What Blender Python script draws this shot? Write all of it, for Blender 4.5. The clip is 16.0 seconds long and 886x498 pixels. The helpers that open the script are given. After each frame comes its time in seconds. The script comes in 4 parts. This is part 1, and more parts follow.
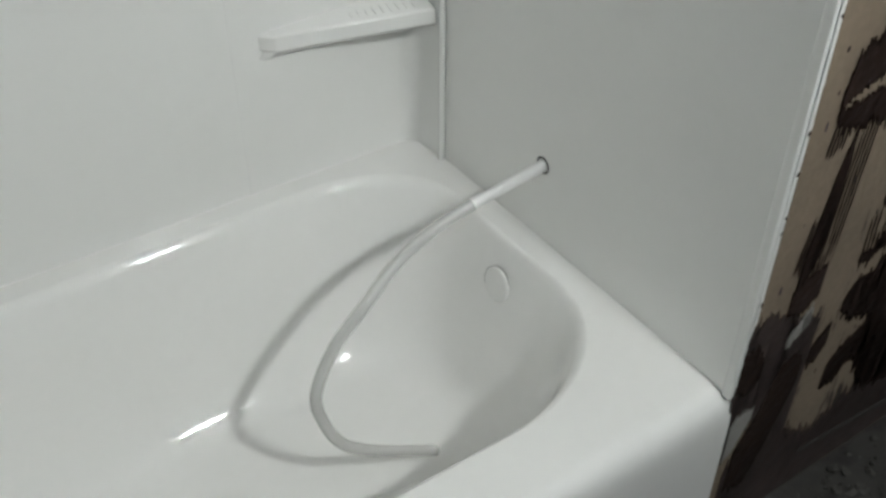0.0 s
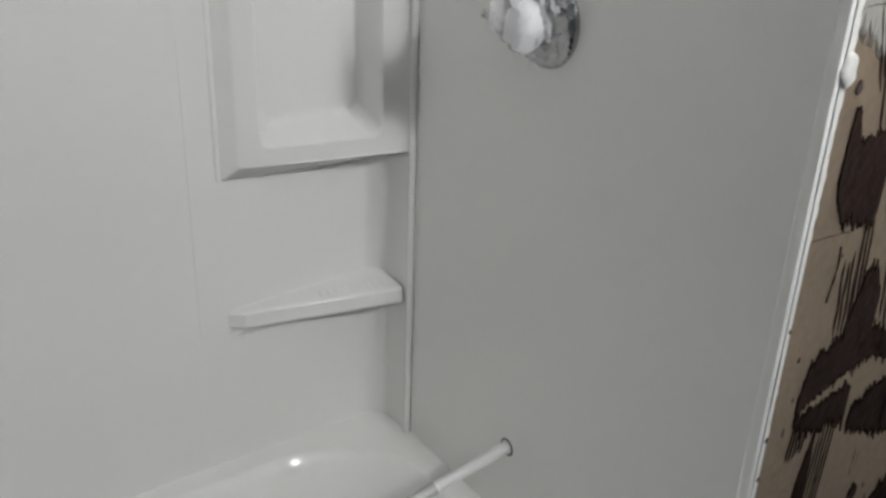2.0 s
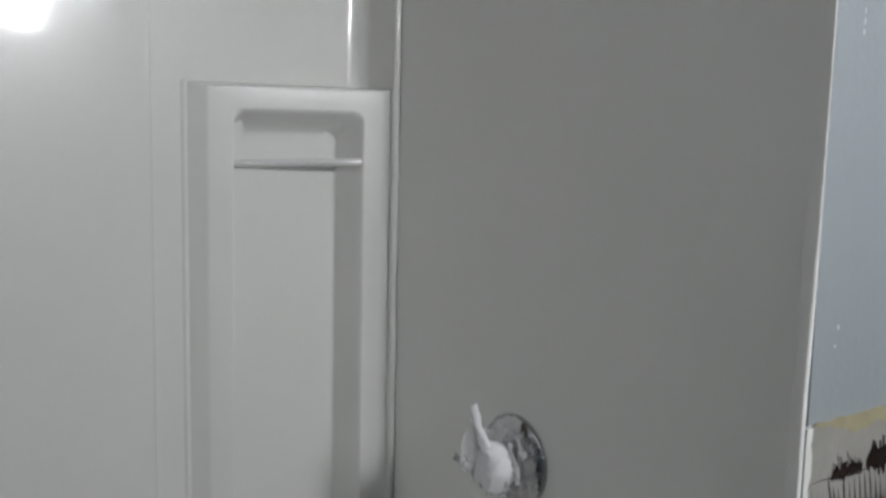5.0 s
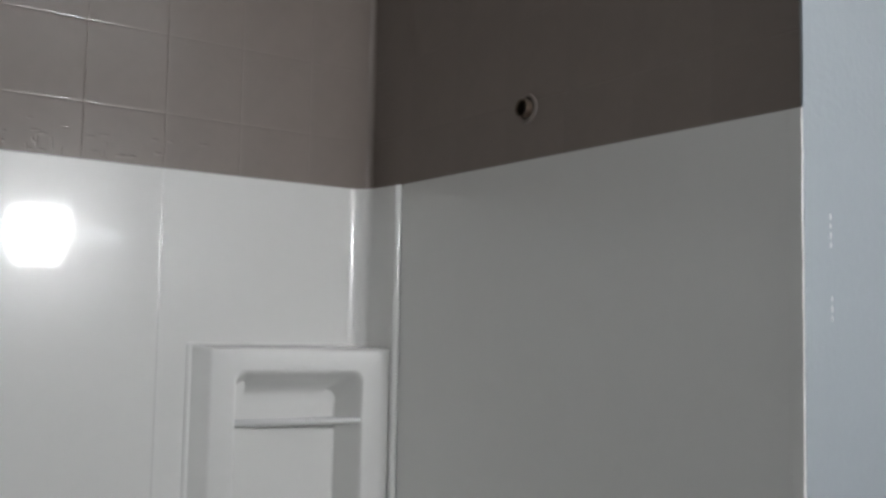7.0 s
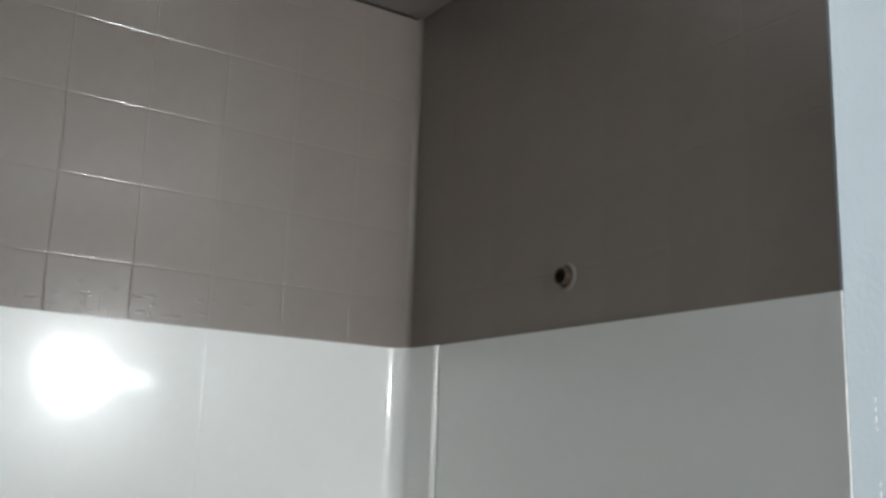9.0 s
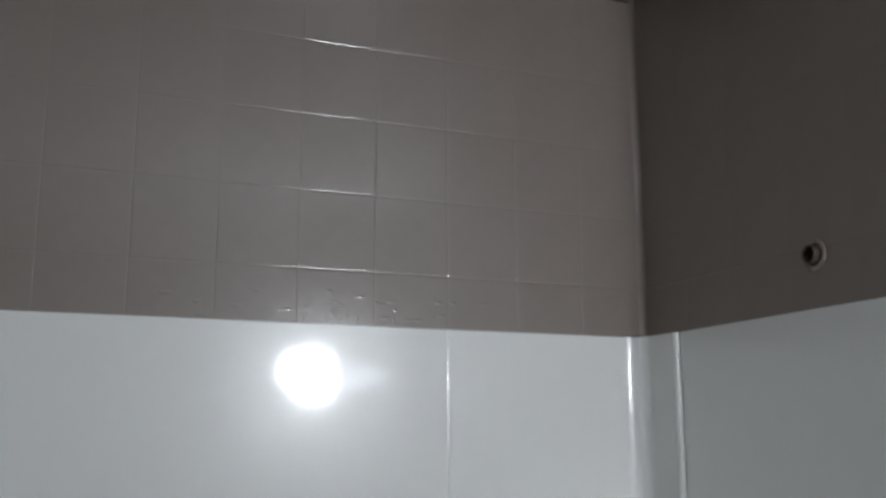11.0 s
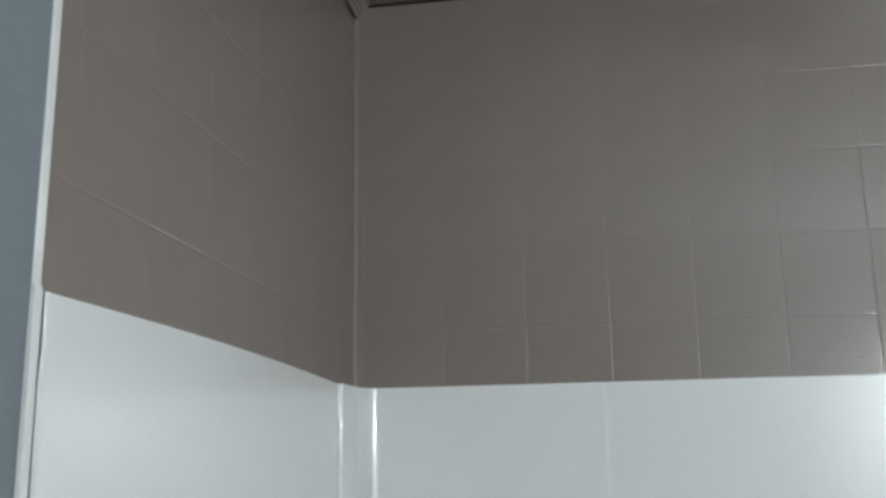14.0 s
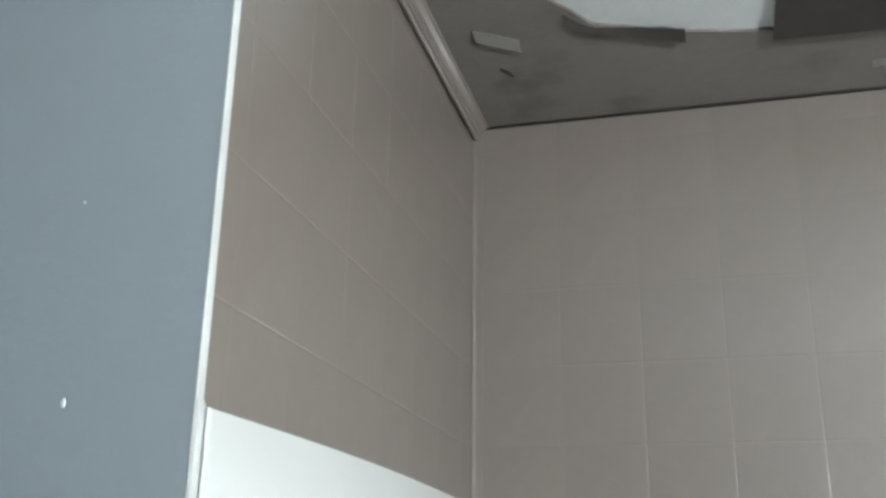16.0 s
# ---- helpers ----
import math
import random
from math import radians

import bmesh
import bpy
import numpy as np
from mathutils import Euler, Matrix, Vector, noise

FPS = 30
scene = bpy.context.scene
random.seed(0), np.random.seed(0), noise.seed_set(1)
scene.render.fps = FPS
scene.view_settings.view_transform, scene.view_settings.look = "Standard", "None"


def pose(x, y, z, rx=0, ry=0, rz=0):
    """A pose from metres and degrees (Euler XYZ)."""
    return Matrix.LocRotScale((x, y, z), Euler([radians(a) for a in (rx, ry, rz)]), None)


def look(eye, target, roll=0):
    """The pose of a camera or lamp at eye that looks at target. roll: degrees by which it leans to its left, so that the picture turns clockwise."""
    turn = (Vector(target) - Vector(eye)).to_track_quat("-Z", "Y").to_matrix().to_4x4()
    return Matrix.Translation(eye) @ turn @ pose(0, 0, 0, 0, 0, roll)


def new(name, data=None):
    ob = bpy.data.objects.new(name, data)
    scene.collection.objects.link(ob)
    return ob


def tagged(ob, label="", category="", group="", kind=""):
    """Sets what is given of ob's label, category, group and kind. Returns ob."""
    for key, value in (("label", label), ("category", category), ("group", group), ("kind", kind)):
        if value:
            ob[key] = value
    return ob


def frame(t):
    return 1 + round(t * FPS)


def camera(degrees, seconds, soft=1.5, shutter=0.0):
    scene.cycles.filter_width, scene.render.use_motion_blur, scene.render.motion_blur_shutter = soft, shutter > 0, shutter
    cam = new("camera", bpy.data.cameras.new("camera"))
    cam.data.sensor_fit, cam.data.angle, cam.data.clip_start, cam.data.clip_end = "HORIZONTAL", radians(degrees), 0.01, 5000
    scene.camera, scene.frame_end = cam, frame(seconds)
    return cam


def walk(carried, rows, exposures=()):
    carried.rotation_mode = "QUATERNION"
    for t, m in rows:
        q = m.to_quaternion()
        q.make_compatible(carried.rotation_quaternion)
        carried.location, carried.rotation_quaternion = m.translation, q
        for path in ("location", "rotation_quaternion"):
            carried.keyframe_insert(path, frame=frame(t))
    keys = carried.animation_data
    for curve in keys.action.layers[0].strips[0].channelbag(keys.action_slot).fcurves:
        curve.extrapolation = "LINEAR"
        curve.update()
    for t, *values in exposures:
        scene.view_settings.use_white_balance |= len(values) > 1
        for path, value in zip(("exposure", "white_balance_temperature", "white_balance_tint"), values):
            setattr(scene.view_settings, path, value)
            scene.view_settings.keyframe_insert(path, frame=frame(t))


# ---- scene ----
cam = camera(48.2, 16.0, soft=3.0)

PATH = [
    (0, (-0.7994, -1.2616, 1.3545), (0.0678, 0.0185, 0.0860), 0.17),
    (0.5, (-0.7943, -1.2530, 1.3646), (0.1266, 0.0574, 0.1669), 1.10),
    (1, (-0.7863, -1.2456, 1.3863), (0.1758, 0.1129, 0.2778), 1.32),
    (1.5, (-0.7807, -1.2421, 1.3997), (0.2291, 0.1619, 0.3952), 2.20),
    (2, (-0.7764, -1.2418, 1.4240), (0.2734, 0.2145, 0.5425), 2.13),
    (2.5, (-0.7775, -1.2415, 1.4535), (0.3143, 0.2531, 0.6958), 1.77),
    (3, (-0.7819, -1.2423, 1.4790), (0.3286, 0.2920, 0.8365), 1.66),
    (3.5, (-0.7881, -1.2411, 1.5048), (0.3563, 0.3016, 0.9477), 1.03),
    (4, (-0.7819, -1.2401, 1.5260), (0.3779, 0.3234, 1.0673), 1.11),
    (4.5, (-0.7876, -1.2383, 1.5576), (0.3864, 0.3389, 1.1912), 1.21),
    (5, (-0.7734, -1.2490, 1.5719), (0.3999, 0.3486, 1.3052), 1.33),
    (7.5, (-0.7883, -1.2895, 1.6520), (0.3661, 0.3225, 1.9144), 1.10),
    (8, (-0.7987, -1.2943, 1.6625), (0.3410, 0.3087, 2.0252), 1.34),
    (8.2, (-0.7918, -1.2978, 1.6658), (0.3316, 0.3094, 2.0596), 1.58),
    (10.3, (-0.8400, -1.2845, 1.6935), (0.1190, 0.4270, 2.0925), 0.42),
    (10.5, (-0.8417, -1.2838, 1.6952), (0.0625, 0.4566, 2.0871), 0.32),
    (11, (-0.8501, -1.2767, 1.6902), (-0.1106, 0.5421, 2.0707), -0.12),
    (11.5, (-0.8688, -1.2796, 1.6943), (-0.3211, 0.6050, 2.0793), -0.61),
    (12, (-0.8961, -1.2763, 1.7026), (-0.5573, 0.6628, 2.0564), -1.45),
    (12.5, (-0.9326, -1.2792, 1.7285), (-0.8170, 0.6853, 2.0855), -1.63),
    (13, (-0.9542, -1.2816, 1.7333), (-1.0286, 0.6842, 2.0941), -1.64),
    (13.5, (-0.9661, -1.2756, 1.7321), (-1.1896, 0.6729, 2.1240), -1.36),
    (14, (-0.9802, -1.2770, 1.7335), (-1.2945, 0.6483, 2.1745), -0.80),
    (14.5, (-0.9873, -1.2887, 1.7363), (-1.3758, 0.6110, 2.2267), -0.50),
    (15, (-0.9997, -1.2959, 1.7384), (-1.4344, 0.5794, 2.2809), -0.10),
    (15.5, (-1.0045, -1.2974, 1.7356), (-1.4668, 0.5565, 2.3266), 0.31),
    (16, (-0.9996, -1.3093, 1.7341), (-1.4969, 0.5145, 2.3871), 0.95),
]
EXPOSURE = [(0.0, -0.21, 6350, 9), (0.5, -0.25, 6350, 10), (1.5, -0.45, 6350, 12), (2.0, -0.47, 6420, 14), (2.5, -0.77, 6380, 14), (3.5, -0.72, 6400, 15),
            (4.0, -0.75, 6380, 16), (4.5, -0.79, 6300, 15), (5.0, -1.04, 6280, 14), (7.5, -1.02, 6300, 15), (8.0, -0.6, 6300, 9), (10.5, -0.64, 5980, 12),
            (11.0, -1.02, 5980, 13), (11.5, -1.65, 6020, 14), (12.0, -1.83, 6000, 14), (12.5, -1.92, 5980, 15), (13.0, -1.78, 6050, 14), (13.5, -0.95, 6000, 12),
            (14.0, -0.44, 5930, 8), (14.5, -0.01, 5930, 6), (15.0, 0.29, 5960, 6), (16.0, 0.36, 5960, 5)]
walk(cam, [(t, look(eye, target, roll)) for t, eye, target, roll in PATH], exposures=EXPOSURE)

# ---- world: a closed room, lit by its own lamp ----
world = bpy.data.worlds.new("world")
scene.world = world
world.use_nodes = True
world.node_tree.nodes["Background"].inputs[0].default_value = (0.05, 0.055, 0.06, 1)
world.node_tree.nodes["Background"].inputs[1].default_value = 0.3

LED_STRENGTH = 1230.0
LED_AT = Vector((-0.030, -1.75, 1.885))
LED_AIM = Vector((-0.75, 0.0, 1.65))

# ---- helpers of this scene ----
XR, XL = 0.0, -1.312          # tiled end walls
ZC, ZT, ZR = 2.393, 1.842, 0.40   # ceiling, top of the surround, tub rim
PX, PXL, PY = -0.008, -1.304, -0.008   # faces of the surround's panels
YE = -0.753                   # front edge of the surround
YF = -0.757                   # face of the room walls beside the alcove
Y_ROOM = -2.25


def part(name, bm, material, parent=None, label="", smooth=False):
    me = bpy.data.meshes.new(name)
    bmesh.ops.recalc_face_normals(bm, faces=bm.faces)
    bm.to_mesh(me)
    bm.free()
    me.materials.append(material)
    if smooth:
        for p in me.polygons:
            p.use_smooth = True
        me.set_sharp_from_angle(angle=radians(38))
    ob = new(name, me)
    if smooth:
        normals = ob.modifiers.new("weighted_normals", "WEIGHTED_NORMAL")
        normals.keep_sharp = True
    if parent is not None:
        ob.parent = parent
    if label:
        ob["label"] = label
    return ob


def empty(name, at=(0, 0, 0)):
    ob = new(name)
    ob.location = at
    return ob


def under(ob, parent):
    """Parents ob and keeps its place in the world."""
    ob.parent = parent
    ob.matrix_parent_inverse = Matrix.Translation(parent.location).inverted()
    return ob


def box(bm, lo, hi, bevel=0.0, segments=2):
    m = Matrix.LocRotScale([(a + b) / 2 for a, b in zip(lo, hi)], None, [b - a for a, b in zip(lo, hi)])
    made = bmesh.ops.create_cube(bm, size=1.0, matrix=m)
    if bevel:
        edges = list({e for v in made["verts"] for e in v.link_edges})
        bmesh.ops.bevel(bm, geom=edges, offset=bevel, segments=segments, affect="EDGES", profile=0.5)
    return bm


def loft(bm, rings, closed=True, cap_first=False, cap_last=False):
    rows = [[bm.verts.new(p) for p in ring] for ring in rings]
    n = len(rows[0])
    for a, b in zip(rows, rows[1:]):
        for i in range(n if closed else n - 1):
            j = (i + 1) % n
            bm.faces.new((a[i], a[j], b[j], b[i]))
    if cap_first:
        bm.faces.new(rows[0])
    if cap_last:
        bm.faces.new(list(reversed(rows[-1])))
    return rows


def smooth_path(points, steps=8):
    """Catmull-Rom through the points."""
    pts = [Vector(p) for p in points]
    pts = [2 * pts[0] - pts[1]] + pts + [2 * pts[-1] - pts[-2]]
    out = []
    for i in range(1, len(pts) - 2):
        a, b, c, d = pts[i - 1:i + 3]
        for k in range(steps):
            t = k / steps
            out.append(0.5 * ((2 * b) + (c - a) * t + (2 * a - 5 * b + 4 * c - d) * t * t + (3 * b - a - 3 * c + d) * t ** 3))
    out.append(pts[-2])
    return out


def tube(bm, path, radius, sides=14, caps=True):
    rings, side = [], None
    for i, p in enumerate(path):
        way = (path[min(i + 1, len(path) - 1)] - path[max(i - 1, 0)]).normalized()
        if side is None:
            side = way.orthogonal().normalized()
        side = (side - way * side.dot(way)).normalized()
        up = way.cross(side)
        r = radius[i] if isinstance(radius, (list, tuple)) else radius
        rings.append([p + r * (math.cos(a) * side + math.sin(a) * up) for a in (2 * math.pi * k / sides for k in range(sides))])
    loft(bm, rings, True, caps, caps)
    return bm


def turned(bm, profile, axis_at, axis="x", sides=40, sign=1):
    """A body of revolution: profile rows of (distance along the axis, radius)."""
    rings = []
    for d, r in profile:
        ring = []
        for k in range(sides):
            a = 2 * math.pi * k / sides
            u, v = r * math.cos(a), r * math.sin(a)
            ring.append((axis_at[0] + sign * d, axis_at[1] + u, axis_at[2] + v))
        rings.append(ring)
    loft(bm, rings, True, True, True)
    return bm


# ---- materials ----
def material(name, color, rough=0.5, metal=0.0, vary=0.06, scale=6.0, grain=60.0, bump=0.0, bump_scale=40.0,
             rough_vary=0.08, dark=None, dark_amount=0.0, dark_scale=3.0, coat=0.0, coat_rough=0.04, ior=1.5):
    m = bpy.data.materials.new(name)
    m.use_nodes = True
    n, l = m.node_tree.nodes, m.node_tree.links
    b = n["Principled BSDF"]
    b.inputs["Metallic"].default_value = metal
    b.inputs["IOR"].default_value = ior
    b.inputs["Coat Weight"].default_value = coat
    b.inputs["Coat Roughness"].default_value = coat_rough
    co = n.new("ShaderNodeTexCoord")

    def noise_node(s, detail=4.0):
        t = n.new("ShaderNodeTexNoise")
        t.inputs["Scale"].default_value, t.inputs["Detail"].default_value = s, detail
        l.new(co.outputs["Object"], t.inputs["Vector"])
        return t

    big, small = noise_node(scale), noise_node(grain)
    mix = n.new("ShaderNodeMix")
    mix.data_type = "FLOAT"
    mix.inputs[0].default_value = 0.35
    l.new(big.outputs["Fac"], mix.inputs[2])
    l.new(small.outputs["Fac"], mix.inputs[3])
    ramp = n.new("ShaderNodeMapRange")
    ramp.inputs[1].default_value, ramp.inputs[2].default_value = 0.3, 0.7
    ramp.inputs[3].default_value, ramp.inputs[4].default_value = 1 - vary, 1 + vary
    l.new(mix.outputs[0], ramp.inputs[0])
    tone = n.new("ShaderNodeVectorMath")
    tone.operation = "SCALE"
    tone.inputs[0].default_value = color
    l.new(ramp.outputs[0], tone.inputs["Scale"])
    out = tone.outputs[0]
    if dark is not None:
        spots = noise_node(dark_scale, 7.0)
        edge = n.new("ShaderNodeMapRange")
        edge.inputs[1].default_value, edge.inputs[2].default_value = 0.56, 0.66
        edge.inputs[3].default_value, edge.inputs[4].default_value = 0.0, dark_amount
        l.new(spots.outputs["Fac"], edge.inputs[0])
        blend = n.new("ShaderNodeMix")
        blend.data_type = "RGBA"
        blend.inputs[7].default_value = (*dark, 1)
        l.new(edge.outputs[0], blend.inputs[0])
        l.new(out, blend.inputs[6])
        out = blend.outputs[2]
    l.new(out, b.inputs["Base Color"])
    rr = n.new("ShaderNodeMapRange")
    rr.inputs[1].default_value, rr.inputs[2].default_value = 0.3, 0.7
    rr.inputs[3].default_value, rr.inputs[4].default_value = max(rough * (1 - rough_vary * 2), 0.01), rough * (1 + rough_vary * 2)
    l.new(big.outputs["Fac"], rr.inputs[0])
    l.new(rr.outputs[0], b.inputs["Roughness"])
    if bump:
        h = noise_node(bump_scale, 3.0)
        bp = n.new("ShaderNodeBump")
        bp.inputs["Strength"].default_value = 1.0
        bp.inputs["Distance"].default_value = bump
        l.new(h.outputs["Fac"], bp.inputs["Height"])
        l.new(bp.outputs[0], b.inputs["Normal"])
        l.new(bp.outputs[0], b.inputs["Coat Normal"])
    return m


M_ACRYLIC = material("white_acrylic", (0.82, 0.82, 0.80), rough=0.30, rough_vary=0.0, vary=0.015, scale=2.5, bump=0.0007, bump_scale=9.0, coat=0.85, coat_rough=0.075)
M_TUB = material("white_tub_enamel", (0.84, 0.835, 0.815), rough=0.60, rough_vary=0.0, vary=0.02, scale=3.0, bump=0.0004, bump_scale=8.0, coat=0.9, coat_rough=0.05)
M_CAULK = material("white_caulk", (0.74, 0.74, 0.72), rough=0.35, vary=0.10, scale=25.0, bump=0.0006, bump_scale=90.0)
M_TAUPE = material("taupe_gloss_paint", (0.233, 0.193, 0.170), rough=0.45, rough_vary=0.0, vary=0.05, scale=4.0, bump=0.00022, bump_scale=55.0, coat=1.0, coat_rough=0.13)
paint = M_TAUPE.node_tree
fine = paint.nodes.new("ShaderNodeTexNoise")
fine.inputs["Scale"].default_value, fine.inputs["Detail"].default_value = 240.0, 2.0
where = paint.nodes.new("ShaderNodeTexCoord")
paint.links.new(where.outputs["Object"], fine.inputs["Vector"])
pebble = paint.nodes.new("ShaderNodeBump")
pebble.inputs["Distance"].default_value = 0.00009
paint.links.new(fine.outputs["Fac"], pebble.inputs["Height"])
paint.links.new(paint.nodes["Principled BSDF"].inputs["Normal"].links[0].from_socket, pebble.inputs["Normal"])
paint.links.new(pebble.outputs[0], paint.nodes["Principled BSDF"].inputs["Normal"])
paint.links.new(pebble.outputs[0], paint.nodes["Principled BSDF"].inputs["Coat Normal"])
M_TAUPE_FLAT = material("taupe_ceiling_paint", (0.215, 0.190, 0.176), rough=0.42, vary=0.12, scale=5.0, bump=0.001, bump_scale=40.0,
                        dark=(0.10, 0.09, 0.08), dark_amount=0.5, dark_scale=7.0)
M_BLUE = material("blue_grey_wall_paint", (0.304, 0.336, 0.356), rough=0.30, vary=0.022, rough_vary=0.03, scale=2.0, bump=0.0004, bump_scale=120.0)
M_CEILING = material("white_ceiling_plaster", (0.72, 0.73, 0.73), rough=0.7, vary=0.06, scale=5.0, bump=0.0008, bump_scale=60.0)
M_CHROME = material("chrome", (0.42, 0.42, 0.43), rough=0.09, metal=1.0, vary=0.08, bump=0.0042, bump_scale=48.0)
M_STEEL = material("dull_steel", (0.35, 0.33, 0.31), rough=0.35, metal=1.0, vary=0.15)
M_DARK = material("dark_hole", (0.02, 0.018, 0.016), rough=0.8)
M_PLASTIC = material("milky_plastic_film", (0.84, 0.84, 0.86), rough=0.35, vary=0.03, coat=1.0, coat_rough=0.05, bump=0.0010, bump_scale=60.0)
M_MASTIC = material("dark_brown_tile_adhesive", (0.024, 0.014, 0.011), rough=0.95, ior=1.3, vary=0.35, scale=20.0, bump=0.003, bump_scale=70.0)
M_YELLOW = material("yellowed_drywall_paper", (0.36, 0.325, 0.205), rough=0.8, vary=0.15, scale=15.0, bump=0.001, bump_scale=90.0)


def torn_material():
    """Brown drywall paper with smeared and combed dark adhesive."""
    m = material("torn_brown_drywall_paper", (0.190, 0.147, 0.105), rough=0.9, vary=0.20, scale=9.0, grain=90.0, bump=0.0018, bump_scale=60.0)
    n, l = m.node_tree.nodes, m.node_tree.links
    b = n["Principled BSDF"]
    base = b.inputs["Base Color"].links[0].from_socket
    co = n.new("ShaderNodeTexCoord")

    def stretched(scale, sy, sz, detail, rough=0.6):
        mp = n.new("ShaderNodeMapping")
        mp.inputs["Scale"].default_value = (sy, 1, sz)
        mp.inputs["Rotation"].default_value = (0, radians(8), 0)
        t = n.new("ShaderNodeTexNoise")
        t.inputs["Scale"].default_value, t.inputs["Detail"].default_value, t.inputs["Roughness"].default_value = scale, detail, rough
        l.new(co.outputs["Object"], mp.inputs["Vector"])
        l.new(mp.outputs[0], t.inputs["Vector"])
        return t

    smear, comb, big = stretched(7.0, 1.0, 0.55, 6.0), stretched(30.0, 5.0, 0.35, 3.0), stretched(3.2, 1.0, 0.8, 3.0)
    total = n.new("ShaderNodeMath")
    total.operation = "MULTIPLY_ADD"
    total.inputs[1].default_value = 0.42
    l.new(comb.outputs["Fac"], total.inputs[0])
    l.new(smear.outputs["Fac"], total.inputs[2])
    plus = n.new("ShaderNodeMath")
    plus.operation = "MULTIPLY_ADD"
    plus.inputs[1].default_value = 0.55
    l.new(big.outputs["Fac"], plus.inputs[0])
    l.new(total.outputs[0], plus.inputs[2])
    edge = n.new("ShaderNodeMapRange")
    edge.inputs[1].default_value, edge.inputs[2].default_value = 1.16, 1.22
    l.new(plus.outputs[0], edge.inputs[0])
    blend = n.new("ShaderNodeMix")
    blend.data_type = "RGBA"
    blend.inputs[7].default_value = (0.030, 0.021, 0.016, 1)
    l.new(edge.outputs[0], blend.inputs[0])
    l.new(base, blend.inputs[6])
    l.new(blend.outputs[2], b.inputs["Base Color"])
    bump = n.new("ShaderNodeBump")
    bump.inputs["Distance"].default_value = 0.0015
    l.new(edge.outputs[0], bump.inputs["Height"])
    l.new(b.inputs["Normal"].links[0].from_socket, bump.inputs["Normal"])
    l.new(bump.outputs[0], b.inputs["Normal"])
    return m


M_TORN = torn_material()
M_TORN_FLAP = material("torn_dark_paper", (0.045, 0.038, 0.034), rough=0.8, vary=0.2, scale=20.0)
M_FLOOR = material("dusty_grey_floor", (0.034, 0.032, 0.029), rough=0.7, vary=0.25, scale=12.0, bump=0.002, bump_scale=50.0,
                   dark=(0.015, 0.013, 0.012), dark_amount=0.8, dark_scale=14.0)
M_PALE = material("pale_taupe_paper", (0.30, 0.29, 0.27), rough=0.8, vary=0.12, scale=20.0, bump=0.0006, bump_scale=90.0)
# adhesive smear, its colour darkened for the shade low on the wall
M_SMEAR_SHADE = material("purple_brown_smear_and_shade", (0.050, 0.035, 0.032), rough=0.7, vary=0.4, scale=14.0, bump=0.0015, bump_scale=60.0)
M_FLAKE = material("dull_taupe_paint_back", (0.235, 0.220, 0.205), rough=0.6, vary=0.15, scale=30.0)
M_RUBBLE = material("grey_plaster_rubble", (0.055, 0.052, 0.048), rough=0.8, vary=0.3, scale=40.0, bump=0.001, bump_scale=120.0)
M_PIPE = material("dull_brown_pipe", (0.16, 0.12, 0.09), rough=0.45, metal=0.6, vary=0.3, scale=60.0)
M_PLAIN_GREY = material("plain_dark_grey", (0.22, 0.21, 0.20), rough=0.5)
M_HOUSING = material("black_lamp_housing", (0.03, 0.03, 0.032), rough=0.45)


def glassy(name, color, rough, weight):
    m = material(name, color, rough=rough, vary=0.03)
    b = m.node_tree.nodes["Principled BSDF"]
    b.inputs["Transmission Weight"].default_value = weight
    b.inputs["IOR"].default_value = 1.42
    return m


M_HOSE = glassy("cloudy_clear_vinyl", (0.77, 0.77, 0.75), 0.15, 0.2)
M_HOSE.node_tree.nodes["Principled BSDF"].inputs["Alpha"].default_value = 0.5
M_BAR = glassy("clear_acrylic_rod", (0.88, 0.89, 0.88), 0.16, 0.3)
M_FILM = glassy("clear_plastic_film", (0.76, 0.76, 0.78), 0.16, 0.0)
M_FILM.node_tree.nodes["Principled BSDF"].inputs["Alpha"].default_value = 0.42
M_FILM_THIN = glassy("thin_clear_film", (0.80, 0.80, 0.82), 0.14, 0.0)
M_FILM_THIN.node_tree.nodes["Principled BSDF"].inputs["Alpha"].default_value = 0.24
# denser pale film, for the glints along the folds of the wrap
M_GLINT_FOLD = glassy("pale_glint_film", (0.84, 0.84, 0.86), 0.16, 0.0)
M_GLINT_FOLD.node_tree.nodes["Principled BSDF"].inputs["Alpha"].default_value = 0.78
M_SLEEVE = glassy("milky_white_sleeve", (0.80, 0.80, 0.79), 0.32, 0.0)
M_SLEEVE.node_tree.nodes["Principled BSDF"].inputs["Alpha"].default_value = 0.82

M_LED = bpy.data.materials.new("lit_led")
M_LED.use_nodes = True
led = M_LED.node_tree.nodes["Principled BSDF"]
led.inputs["Base Color"].default_value = (0.9, 0.9, 0.85, 1)
led.inputs["Emission Color"].default_value = (0.985, 1.0, 0.965, 1)
led.inputs["Emission Strength"].default_value = LED_STRENGTH

# glow of an added emitter, for the second lobe of the lamp's reflection
M_SIDE = bpy.data.materials.new("dim_side_glow")
M_SIDE.use_nodes = True
side_emitter = M_SIDE.node_tree.nodes["Principled BSDF"]
side_emitter.inputs["Base Color"].default_value = (0.8, 0.85, 0.85, 1)
side_emitter.inputs["Emission Color"].default_value = (0.93, 1.0, 1.0, 1)
side_emitter.inputs["Emission Strength"].default_value = 22.0

# ---- the room's shell ----
def structure(name, bm, mat, label, category):
    return tagged(part(name, bm, mat), label, category, kind="structure")


